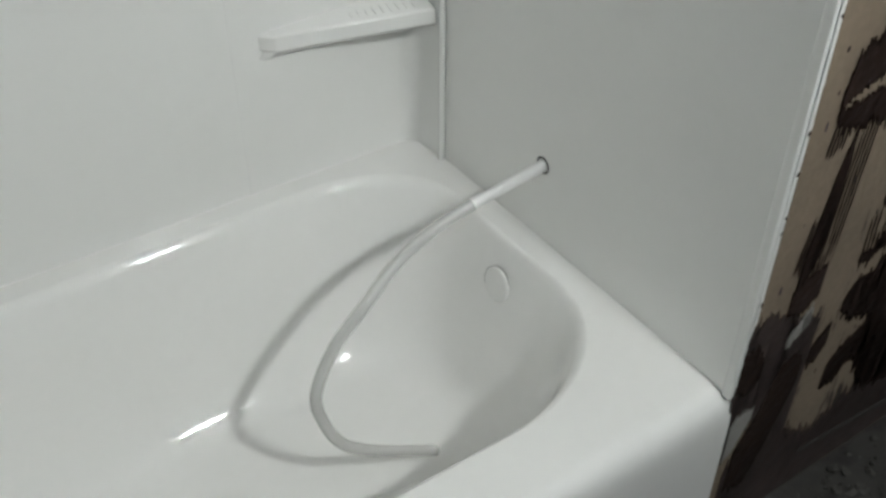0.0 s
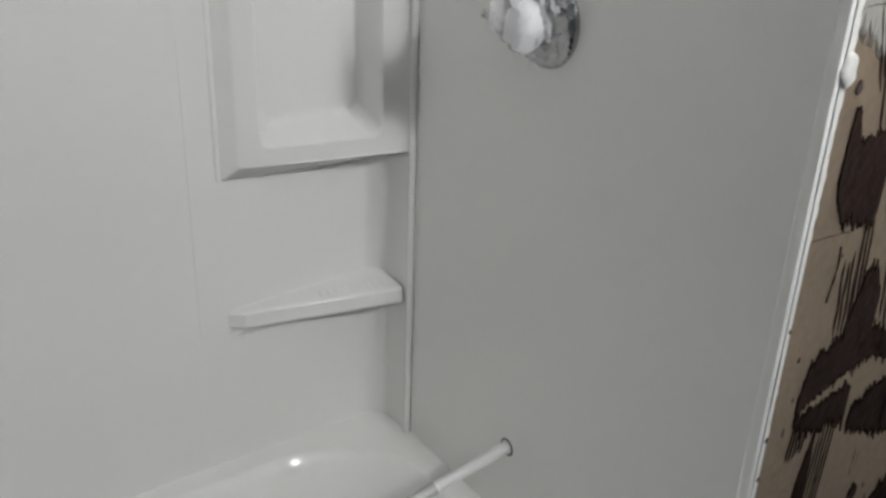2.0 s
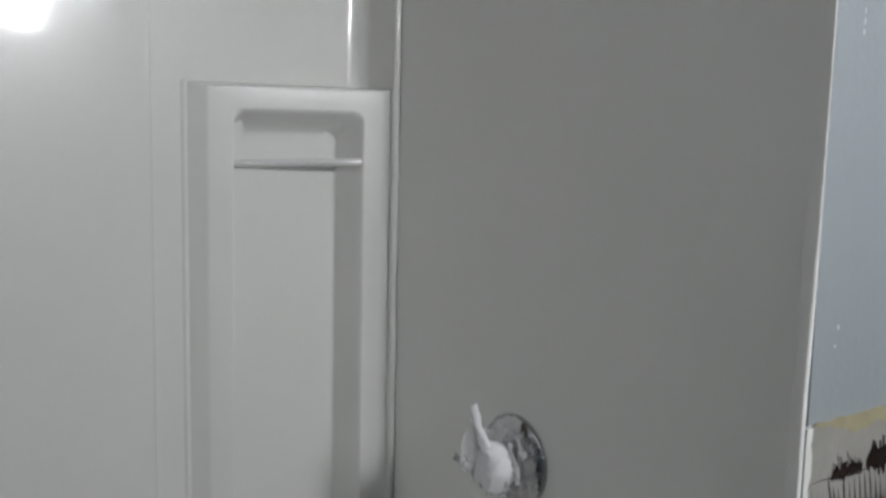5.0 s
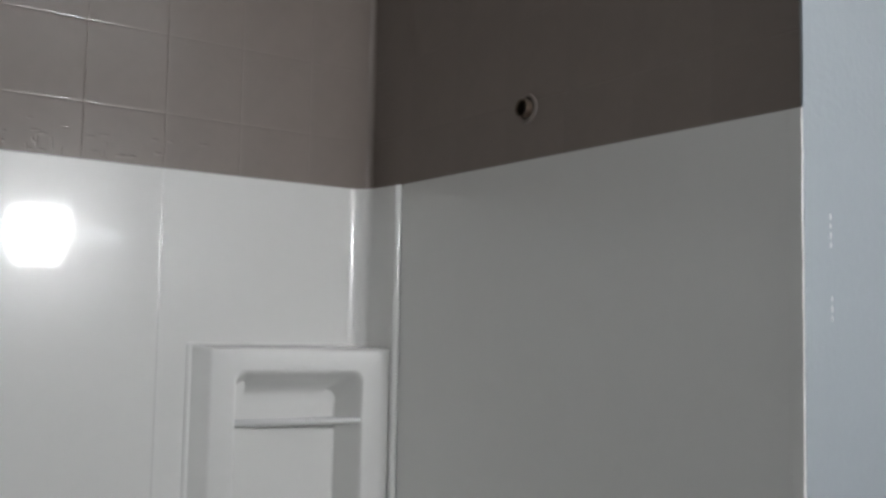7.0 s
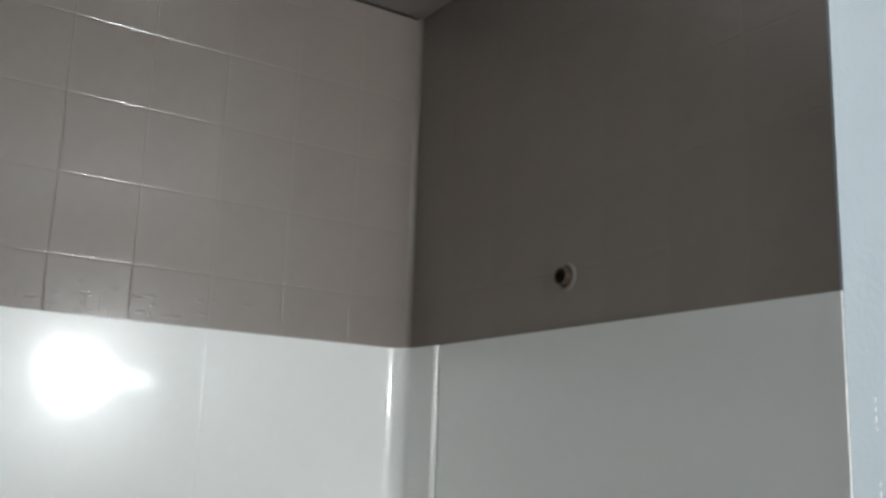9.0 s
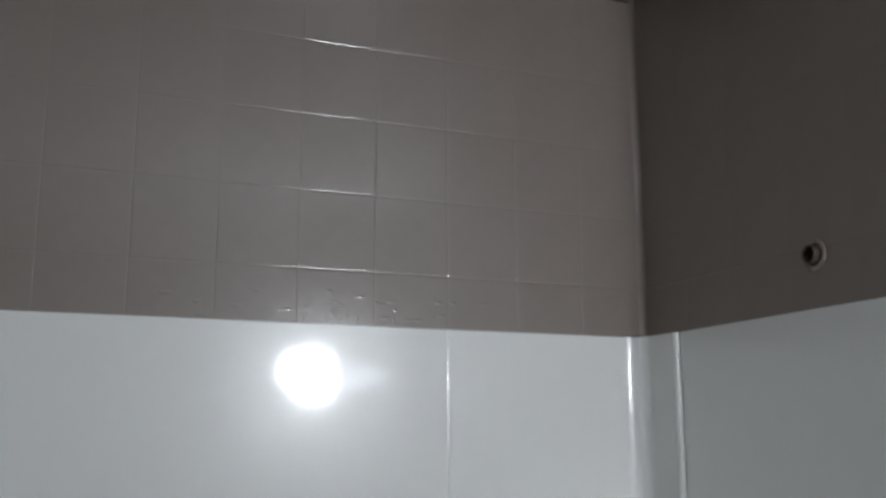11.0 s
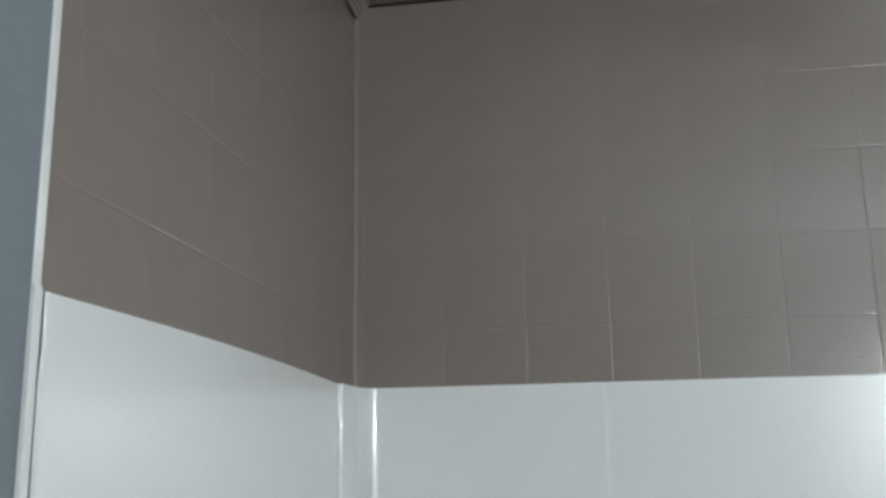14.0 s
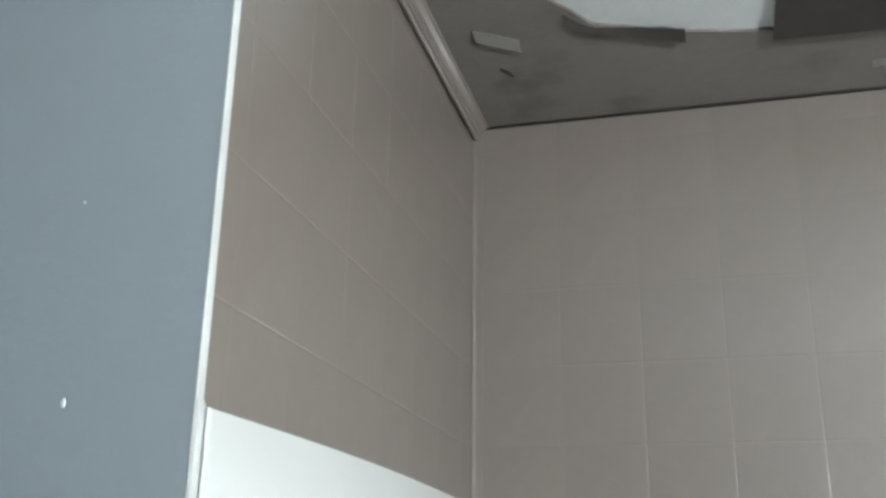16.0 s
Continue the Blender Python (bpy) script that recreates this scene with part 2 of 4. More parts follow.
X_EAST, X_WEST = 1.0, -1.95      # side walls of the room before the alcove
ZF = 0.075                       # floor
wall_back = structure("wall_back", box(bmesh.new(), (XL - 0.12, 0.004, 0), (XR + 0.12, 0.12, ZC + 0.1)), M_TAUPE,
                      "taupe-painted tiled wall above the tub surround", "wall")
wall_right = structure("wall_right", box(bmesh.new(), (XR + 0.004, YF + 0.0945, 0), (XR + 0.12, 0.004, ZC + 0.1)), M_TAUPE,
                       "taupe-tiled end wall with the shower plumbing", "wall")
wall_left = structure("wall_left", box(bmesh.new(), (XL - 0.12, YF + 0.0060, 0), (XL - 0.004, 0.004, ZC + 0.1)), M_TAUPE,
                      "taupe-tiled end wall over the tub", "wall")
structure("wall_torn", box(bmesh.new(), (XR + 0.0042, YF + 0.0025, 0), (X_EAST, YF + 0.0945, ZC + 0.1)), M_TORN,
          "wall with torn drywall paper and old brown adhesive", "wall")
structure("wall_blue", box(bmesh.new(), (X_WEST, YF, 0), (XL + 0.0034, YF + 0.0060, ZC + 0.1)), M_BLUE,
          "blue-grey painted wall beside the tub alcove", "wall")
structure("wall_east", box(bmesh.new(), (X_EAST, Y_ROOM - 0.12, 0), (X_EAST + 0.12, YF + 0.0945, ZC + 0.1)), M_BLUE,
          "plain blue-grey painted side wall of the room", "wall")
structure("wall_west", box(bmesh.new(), (X_WEST - 0.12, Y_ROOM - 0.12, 0), (X_WEST, YF + 0.0060, ZC + 0.1)), M_BLUE,
          "plain blue-grey painted side wall of the room", "wall")
structure("wall_front", box(bmesh.new(), (X_WEST, Y_ROOM - 0.12, 0), (X_EAST, Y_ROOM, ZC + 0.1)), M_BLUE,
          "plain blue-grey painted wall facing the tub", "wall")
structure("floor", box(bmesh.new(), (X_WEST, Y_ROOM, -0.1), (X_EAST, YF + 0.002, ZF)), M_FLOOR,
          "dusty grey bathroom floor with bits of rubble", "floor")
structure("floor_under_tub", box(bmesh.new(), (XL - 0.004, YF + 0.002, -0.1), (XR + 0.004, 0.004, 0.0)), M_FLOOR,
          "bare dark floor hidden under the bathtub", "floor")
structure("ceiling", box(bmesh.new(), (X_WEST, Y_ROOM, ZC), (X_EAST, YF, ZC + 0.08)), M_CEILING,
          "white plaster ceiling of the room", "ceiling")
structure("ceiling_over_tub", box(bmesh.new(), (XL - 0.004, YF, ZC), (XR + 0.004, 0.004, ZC + 0.08)), M_CEILING,
          "white plaster ceiling with a torn taupe paint edge", "ceiling")


def ragged_sheet(u_line, edge, back, thick_dir):
    """A thin skin between an uneven edge and a straight line; each a function of u that gives a place."""
    bm = bmesh.new()
    top = [bm.verts.new(edge(u)) for u in u_line]
    low = [bm.verts.new(back(u)) for u in u_line]
    faces = [bm.faces.new((top[i], top[i + 1], low[i + 1], low[i])) for i in range(len(u_line) - 1)]
    grown = bmesh.ops.extrude_face_region(bm, geom=faces)
    bmesh.ops.translate(bm, vec=thick_dir, verts=[v for v in grown["geom"] if isinstance(v, bmesh.types.BMVert)])
    return bm


# blue-grey paint left on the upper part of the torn wall
us = [-0.0062 + (X_EAST + 0.0062) * k / 300 for k in range(301)]


def paint_line(x):
    return 1.306 + 0.0025 * noise.noise((x * 60, 1, 0)) + 0.004 * noise.noise((x * 14, 7, 0)) - 0.03 * max(0.0, x - 0.12)


upper = ragged_sheet(us, lambda x: (x, YF + 0.0024, paint_line(x)), lambda x: (x, YF + 0.0024, ZC - 0.0005), (0, -0.0024, 0))
structure("painted_wall_skin", upper, M_BLUE, "blue-grey paint layer ending in a ragged lower edge", "wall")
us = [0.008 + 0.4 * k / 120 for k in range(121)]
yellow = ragged_sheet(us, lambda x: (x, YF + 0.0009, paint_line(x) - 0.0005),
                      lambda x: (x, YF + 0.0009, paint_line(x) - 0.003 - 0.013 * min(1.0, (x - 0.006) / 0.06) - 0.007 * noise.noise((x * 50, 3, 0)) - 0.004 * noise.noise((x * 400, 3, 5))), (0, -0.0004, 0))
structure("yellow_paper_strip", yellow, M_YELLOW, "yellowed paper strip under the ragged paint edge", "wall")

# taupe paint on the ceiling next to the tiled wall, ending in a torn edge
us = [XL + (XR - XL) * k / 160 for k in range(161)]


def paint_edge(x):
    line = np.interp(x, (XL, -1.20, -1.155, -1.126, -1.108, -1.07, -1.0, -0.937, -0.89, -0.60, -0.30, 0.0), (-0.50, -0.40, -0.317, -0.286, -0.252, -0.236, -0.208, -0.192, -0.186, -0.20, -0.30, -0.42))
    return float(line) + 0.006 * noise.noise((x * 30, 2, 0)) + 0.003 * noise.noise((x * 110, 5, 0))


structure("ceiling_paint_skin", ragged_sheet(us, lambda x: (x, paint_edge(x), ZC), lambda x: (x, -0.004, ZC), (0, 0, -0.004)), M_TAUPE_FLAT,
          "taupe ceiling paint with a torn edge over the tub", "ceiling")


def peel(name, mat, label, category, rows, drop, seed):
    """A thin piece that peels off the ceiling; rows of (x, y of its far edge, y of its hanging edge)."""
    xs = np.linspace(rows[0][0], rows[-1][0], 40)
    far = np.interp(xs, [r[0] for r in rows], [r[1] for r in rows])
    near = np.interp(xs, [r[0] for r in rows], [r[2] for r in rows])
    bm = ragged_sheet(list(range(40)), lambda k: (xs[k], far[k] + 0.0016 * noise.noise((xs[k] * 70, seed, 0)), ZC - 0.0042),
                      lambda k: (xs[k], near[k] + 0.0020 * noise.noise((xs[k] * 60, seed, 7)), ZC - drop), (0, 0, -0.0012))
    return tagged(part(name, bm, mat), label, category, kind="structure")


TORN = "dark torn strip of paper peeling from the ceiling"
peel("torn_paper_strip", M_TORN_FLAP, TORN, "torn paper", ((-1.136, -0.280, -0.277), (-1.118, -0.256, -0.248), (-1.104, -0.243, -0.234), (-1.070, -0.237, -0.227), (-1.040, -0.229, -0.212), (-0.996, -0.215, -0.192)), 0.010, 3)
peel("torn_paper_strip", M_TORN_FLAP, TORN, "torn paper", ((-0.893, -0.275, -0.180), (-0.80, -0.27, -0.176), (-0.62, -0.25, -0.172)), 0.014, 5)
peel("paint_flake", M_FLAKE, "pale curl of paint peeling off the ceiling", "paint flake", ((-1.249, -0.270, -0.252), (-1.225, -0.256, -0.234), (-1.199, -0.236, -0.216)), 0.009, 8)
peel("paint_scrape", M_TORN_FLAP, "short dark scrape in the ceiling paint", "scrape", ((-1.236, -0.172, -0.168), (-1.226, -0.162, -0.152), (-1.221, -0.150, -0.147)), 0.0055, 9)
for x, y in ((-0.765, -0.082), (-0.750, -0.070), (-0.738, -0.090), (-0.742, -0.058)):
    peel("paint_flake", M_FLAKE, "small pale flake of paint on the ceiling", "paint flake", ((x, y, y + 0.008), (x + 0.010, y - 0.003, y + 0.009), (x + 0.018, y + 0.002, y + 0.005)), 0.0075, x * 40)

bm = bmesh.new()
box(bm, (XL, -0.0012, ZC - 0.0066), (XR, 0.003, ZC - 0.0041))
structure("ceiling_gap", bm, M_DARK, "dark open joint between tiles and ceiling", "trim")
# trim between left wall and ceiling
bm = bmesh.new()
profile = [(0.0, -0.035), (0.004, -0.0355), (0.006, -0.033), (0.0065, -0.029), (0.010, -0.0275), (0.012, -0.022), (0.0125, -0.019), (0.016, -0.0175), (0.021, -0.012), (0.0225, -0.009), (0.026, -0.0075), (0.028, -0.005), (0.028, 0.0), (0.0, 0.0)]
loft(bm, [[(XL + 0.003 + 0.74 * dx, y, ZC + 0.68 * dz) for dx, dz in profile] for y in (YF + 0.003, -0.4, -0.2, -0.002)], True, True, True)
structure("crown_trim", bm, M_TAUPE, "narrow taupe-painted moulding under the ceiling", "trim")


# ---- the tiles above the surround ----
def tile_mesh(w, h):
    """A tile in the y-z plane whose face looks to -x, soft-edged."""
    bm = bmesh.new()
    e = 0.007

    def ring(depth, by):
        a, b = w / 2 - by, h / 2 - by
        side = [(-a, -b), (-a + e, -b), (a - e, -b), (a, -b), (a, -b + e), (a, b - e), (a, b), (a - e, b), (-a + e, b), (-a, b), (-a, b - e), (-a, -b + e)]
        shallow = 0.85 if depth < 0.002 else 1.0
        return [(depth * (shallow if abs(abs(y) - a) < 1e-6 and abs(z) < b - 1e-6 else 1.0), y, z) for y, z in side]

    # the edge rolls over into a shallow joint: by 20 degrees along the rows, less along the upright joints
    wide, steep = 0.0024, radians(20)
    round_over = [(wide * (1 - math.sin(a) / math.sin(steep)), wide / math.sin(steep) * (1 - math.cos(a))) for a in (steep, 0.84 * steep, 0.66 * steep, 0.48 * steep, 0.3 * steep, 0.14 * steep, 0.0)]
    outer = ring(0.004, 0.0)
    soft = [ring(depth, by) for by, depth in round_over]
    face = ring(0.0, wide + 0.0015)
    loft(bm, [outer, *soft, face], True, True, True)
    me = bpy.data.meshes.new("tile")
    bmesh.ops.recalc_face_normals(bm, faces=bm.faces)
    bm.to_mesh(me)
    bm.free()
    me.materials.append(M_TAUPE)
    for p in me.polygons:
        p.use_smooth = True
    me.set_sharp_from_angle(angle=radians(50))
    return me


T = 0.108
Z_ROWS = [ZT - 0.004] + [1.809 + T * j for j in range(1, 6)] + [ZC - 0.0065]
TILES = {}
tile_random = random.Random(4)


def lay_tiles(wall, lines, place):
    """Tiles between the sorted upright lines; place(u, z) gives the pose of a tile."""
    for a, b in zip(lines, lines[1:]):
        for z0, z1 in zip(Z_ROWS, Z_ROWS[1:]):
            key = (round(b - a, 3), round(z1 - z0, 3))
            if key not in TILES:
                TILES[key] = tile_mesh(b - a, z1 - z0)
            ob = new("tile", TILES[key])
            ob.matrix_world = place((a + b) / 2, (z0 + z1) / 2) @ pose(tile_random.uniform(-0.00010, 0.00008), 0, 0, 0, tile_random.uniform(-0.07, 0.07), tile_random.uniform(-0.07, 0.07))
            ob.parent = wall


# ---- bathtub ----
tub = tagged(empty("bathtub", (XL / 2, -0.37, 0)), "glossy white alcove bathtub with a rounded basin", "bathtub")


def outline(z, x0, x1, y0, y1, r_near, r_far, n=14, taper_back=True):
    """A rounded basin outline: x0 (far end) to x1 (drain end), y0 (front) to y1 (back)."""
    pts = []
    # the back side of the basin narrows a little towards the far end, more so at the floor
    taper = 0.015 + 0.020 * (0.40 - z) / 0.29 if taper_back else 0.0
    for cx, cy, rx, ry, a0 in ((x1, y1, r_near, r_near * 0.75, 0), (x0, y1, r_far, r_far * 0.7, 90), (x0, y0, r_far, r_far * 0.7, 180), (x1, y0, r_near * 1.15, r_near * 0.95, 270)):
        sx = 1 if a0 in (0, 270) else -1
        sy = 1 if a0 in (0, 90) else -1
        for k in range(n + 1):
            a = radians(a0 + 90 * k / n)
            x, y = cx - sx * rx + rx * math.cos(a), cy - sy * ry + ry * math.sin(a)
            pts.append((x, y + taper * (x + 0.35) * (y - y0) / (y1 - y0), z))
    return pts


bm = bmesh.new()
rings = [outline(0.4005, -1.252, -0.0460, -0.6480, -0.0460, 0.20, 0.24),
         outline(0.4000, -1.249, -0.0480, -0.6465, -0.0485, 0.20, 0.24),
         outline(0.3980, -1.245, -0.0508, -0.6440, -0.0525, 0.20, 0.24),
         outline(0.3940, -1.241, -0.0540, -0.6410, -0.0575, 0.20, 0.24),
         outline(0.3850, -1.235, -0.0585, -0.6370, -0.0640, 0.20, 0.24),
         outline(0.3500, -1.212, -0.0710, -0.6300, -0.0780, 0.20, 0.24),
         outline(0.2500, -1.145, -0.1030, -0.6180, -0.1140, 0.19, 0.24),
         outline(0.190, -1.085, -0.122, -0.608, -0.141, 0.18, 0.24),
         outline(0.155, -1.055, -0.136, -0.596, -0.165, 0.17, 0.23),
         outline(0.132, -1.030, -0.153, -0.580, -0.189, 0.16, 0.22),
         outline(0.118, -1.000, -0.174, -0.557, -0.211, 0.14, 0.21),
         outline(0.112, -0.965, -0.198, -0.530, -0.232, 0.12, 0.20),
         outline(0.110, -0.900, -0.245, -0.480, -0.275, 0.10, 0.15)]
rows = loft(bm, rings, True)
bm.faces.new(list(reversed(rows[-1])))


def deck_ring(x0, x1, y0, y1, z, r=0.012, n=14):
    return [(p[0], p[1], z) for p in outline(z, x0, x1, y0, y1, r, r, n, False)]


outer = loft(bm, [deck_ring(PXL - 0.003, PX + 0.003, -0.722, 0.0, 0.401)]
             + [deck_ring(XL - 0.002, XR + 0.003, y, 0.0, z, 0.005) for y, z in ((-0.732, 0.3995), (-0.741, 0.3955), (-0.7485, 0.3885), (-0.7535, 0.379), (-0.7565, 0.366), (-0.7580, 0.348), (-0.7585, 0.300), (-0.7590, 0.0))], True)
a, b = rows[0], outer[0]
for i in range(len(a)):
    j = (i + 1) % len(a)
    bm.faces.new((a[i], a[j], b[j], b[i]))
under(part("tub_shell", bm, M_TUB, smooth=True), tub)
bm = bmesh.new()
turned(bm, [(0.0, 0.0275), (0.0004, 0.0290), (0.0032, 0.0290), (0.0048, 0.0275), (0.0060, 0.019), (0.0063, 0.006)], (0, 0, 0), sign=-1, sides=40)
overflow = part("overflow_plate", bm, M_TUB, label="round white overflow cover", smooth=True)
overflow.matrix_world = pose(-0.0778, -0.349, 0.3320, 0, 9, 0)
under(overflow, tub)
# grey ring set off-centre, shows as a dark crescent beside the cover
bm = bmesh.new()
turned(bm, [(-0.008, 0.0295), (0.0012, 0.0295), (0.0024, 0.0285), (0.0026, 0.025)], (0, 0, 0), sign=-1, sides=40)
ring = part("overflow_dark_ring", bm, M_PLAIN_GREY, smooth=True)
ring.matrix_world = pose(-0.0776, -0.3456, 0.3296, 0, 9, 0)
under(ring, tub)

# ---- surround ----
surround = tagged(empty("tub_surround", (XL / 2, -0.37, ZR)), "glossy white plastic tub surround with corner shelves", "tub surround")


def arc(cx, cy, r, a0, a1, n=8):
    return [(cx + r * math.cos(radians(a0 + (a1 - a0) * k / n)), cy + r * math.sin(radians(a0 + (a1 - a0) * k / n))) for k in range(n + 1)]


BOW = 0.0045
YS = -0.0955    # where the back panel's return ends on the end walls
col = PY - 0.004
plan = [(PX - 0.004, YS), (PX - 0.006, -0.060)] + arc(PX - 0.038, col - 0.030, 0.030, 0, 90, 10)
plan += [(-0.20, col), (-0.318, col), (-0.3252, col), (-0.3262, col - 0.0003), (-0.3272, col - 0.0001), (-0.3284, col + 0.0005), (-0.330, col + 0.0007)]
# the middle field bows out a little between the two ridges
plan += [(x, col + 0.0007 - BOW * (1 - ((x + 0.656) / 0.326) ** 2)) for x in np.linspace(-0.336, -0.656, 18)]
full = plan + [(XL - x, y if x < -0.331 or x > -0.324 else col + 0.35 * (y - col)) for x, y in reversed(plan[:-1])]
full += [(XL + 0.001, YS), (XL + 0.001, 0.002), (XR - 0.001, 0.002), (XR - 0.001, YS)]
bm = bmesh.new()
loft(bm, [[(x, y, z) for x, y in full] for z in (ZR - 0.002, ZT - 0.002)] + [[(x, min(y + 0.0015, 0.002), ZT) for x, y in full]], True, True, True)
under(part("back_panel", bm, M_ACRYLIC, smooth=True), surround)


def end_panel(face, wall, inward, front):
    """A flat end panel with a rounded flange along its front edge; inward is the sign of x towards the tub."""
    bm = bmesh.new()
    y1 = YS - 0.0048
    ys = np.linspace(y1, front + 0.012, 14)
    plan = [(face, y) for y in ys] + [(face, front + 0.0075), (face - inward * 0.0006, front + 0.0062), (face - inward * 0.003, front + 0.0056), (wall, front + 0.0056)] + [(wall, y) for y in ys[::-1]]
    loft(bm, [[(x, y, z) for x, y in plan] for z in (ZR - 0.001, ZT - 0.02)]
         + [[(x, y, ZT - 0.001 + 0.004 * math.sin(math.pi * max(0.0, min(1.0, (y - front) / (y1 - front))))) for x, y in plan]], True, True, True)
    return under(part("end_panel", bm, M_ACRYLIC, smooth=True), surround)


bm = bmesh.new()
front = YF + 0.0010
lip = [(PX, YS - 0.0048), (PX, front + 0.0165), (PX - 0.0006, front + 0.0155), (PX - 0.0034, front + 0.0138), (PX - 0.0043, front + 0.0122), (PX - 0.0045, front + 0.0100),
       (PX - 0.0045, front + 0.0024), (PX - 0.0040, front + 0.0008), (PX - 0.0028, front), (PX + 0.0002, front), (PX + 0.0002, front + 0.0030), (XR - 0.001, front + 0.0030), (XR - 0.001, YS - 0.0048)]


def lip_x(x, y, z):
    """The lip grows thinner towards the top, and its edge is a little uneven."""
    top = max(0.0, min(1.0, (z - 1.32) / 0.22))
    if x >= PX:
        return x + (0.0036 * top if y < front + 0.004 and x < PX + 0.001 else 0.0)
    thin = 1.0 - 0.93 * top
    return PX - (PX - x) * thin + (0.0006 * noise.noise((z * 24, 3, 1)) + 0.0004 * noise.noise((z * 70, 3, 1)) if y < front + 0.003 else 0.0)


loft(bm, [[(lip_x(x, y, z), y, z) for x, y in lip] for z in np.linspace(ZR - 0.001, ZT, 120)], True, True, True)
under(part("end_panel", bm, M_ACRYLIC, label="flat end panel with a raised front lip", smooth=True), surround)
end_panel(PXL, XL + 0.001, 1, -0.748)


def bead(name, x, y, r, z0, z1, mat, parent, wave=0.0):
    bm = bmesh.new()
    n = 30
    path = [Vector((x + wave * noise.noise((z0 + k, x * 9, 2)), y + wave * noise.noise((k * 0.7, y * 9, 5)), z0 + (z1 - z0) * k / n)) for k in range(n + 1)]
    tube(bm, path, r, 10)
    ob = part(name, bm, mat, smooth=True)
    return under(ob, parent) if parent else ob


bead("seam_bead", PX - 0.0046, YS - 0.0002, 0.0058, ZR, ZT - 0.001, M_ACRYLIC, surround)
bead("seam_bead", PXL + 0.001, YS + 0.001, 0.0042, ZR, ZT - 0.001, M_ACRYLIC, surround)

# corner niche: a raised wedge-shaped frame with a deep pocket
NL, NR = Vector((-0.2592, -0.0315)), Vector((-0.016, -0.084))   # face of the niche, in plan
NZ0, NZ1 = 0.902, 1.6095


def on_face(u, depth=0.0):
    p = NL.lerp(NR, min(u, 0.955)) + Vector((0.33, -0.30)) * max(0.0, u - 0.955)
    return (p.x, p.y + depth)


def rounded(u0, u1, z0, z1, ru, rz, n=6):
    pts = []
    for cu, cz, a0 in ((u1 - ru, z1 - rz, 0), (u0 + ru, z1 - rz, 90), (u0 + ru, z0 + rz, 180), (u1 - ru, z0 + rz, 270)):
        for k in range(n + 1):
            a = radians(a0 + 90 * k / n)
            pts.append((cu + ru * math.cos(a), cz + rz * math.sin(a)))
    return pts


def niche_ring(u0, u1, z0, z1, r, y=None, shift=0.0):
    pts = []
    for u, z in rounded(u0, u1, z0, z1, r / 0.247, r):
        x, yy = on_face(u)
        pts.append((x, min(yy + shift, PY - 0.0098) if y is None else y, z))
    return pts


bm = bmesh.new()
# a low raised bead runs round the foot of the frame
loft(bm, [niche_ring(-0.124, 1.0, NZ0 - 0.0180, NZ1 + 0.003, 0.006, y=col + 0.001),
          niche_ring(-0.116, 1.0, NZ0 - 0.0178, NZ1 + 0.002, 0.005, y=col - 0.0012),
          niche_ring(-0.106, 1.0, NZ0 - 0.0175, NZ1 + 0.001, 0.004, y=col - 0.0022),
          niche_ring(-0.097, 1.0, NZ0 - 0.0172, NZ1, 0.003, y=col - 0.0022),
          niche_ring(-0.088, 1.0, NZ0 - 0.0170, NZ1 - 0.001, 0.003, y=col - 0.0015),
          niche_ring(-0.014, 1.0, NZ0 + 0.0030, NZ1 - 0.004, 0.005, shift=0.0020),
          niche_ring(-0.005, 0.975, NZ0 + 0.0037, NZ1 - 0.006, 0.006, shift=0.0008),
          niche_ring(0.006, 0.953, NZ0 + 0.0048, NZ1 - 0.010, 0.007),
          niche_ring(0.118, 0.858, NZ0 + 0.0290, NZ1 - 0.033, 0.015),
          niche_ring(0.130, 0.853, NZ0 + 0.0297, NZ1 - 0.035, 0.015, shift=0.0008),
          niche_ring(0.138, 0.846, NZ0 + 0.0308, NZ1 - 0.038, 0.015, shift=0.0030),
          niche_ring(0.142, 0.838, NZ0 + 0.0340, NZ1 - 0.042, 0.016, shift=0.0100),
          niche_ring(0.145, 0.828, NZ0 + 0.0440, NZ1 - 0.050, 0.018, shift=0.0280),
          niche_ring(0.150, 0.812, NZ0 + 0.056, NZ1 - 0.063, 0.020, y=PY - 0.0090),
          niche_ring(0.160, 0.803, NZ0 + 0.063, NZ1 - 0.071, 0.020, y=PY - 0.0068),
          niche_ring(0.180, 0.786, NZ0 + 0.070, NZ1 - 0.080, 0.017, y=PY - 0.0062)], True, False, True)
under(part("corner_niche", bm, M_ACRYLIC, label="tall recessed corner niche with a rounded frame", smooth=True), surround)
bm = bmesh.new()
tube(bm, [Vector((-0.231, -0.0215, 1.503)), Vector((-0.043, -0.0713, 1.506))], 0.0052, 20)
under(part("towel_bar", bm, M_BAR, label="clear plastic rod across the niche", smooth=True), surround)

# soap shelf below the niche
bm = bmesh.new()
shelf = [(-0.2860, PY), (-0.2850, -0.0105), (-0.2660, -0.0290), (-0.2600, -0.0302), (-0.20, -0.0433), (-0.14, -0.0565), (-0.08, -0.070), (-0.030, -0.0805), (-0.016, -0.083), (-0.012, -0.06), (-0.012, PY)]


def shelf_ring(z, inset):
    return [(x + inset * (0.45 if x < -0.25 else 0), min(y + inset, PY), z) for x, y in shelf]


def shelf_foot(z, out):
    """The flared root of the shelf against the panels."""
    return [(x - (0.004 if x < -0.25 else 0), PY - out if y < PY - out else y, z) for x, y in shelf]


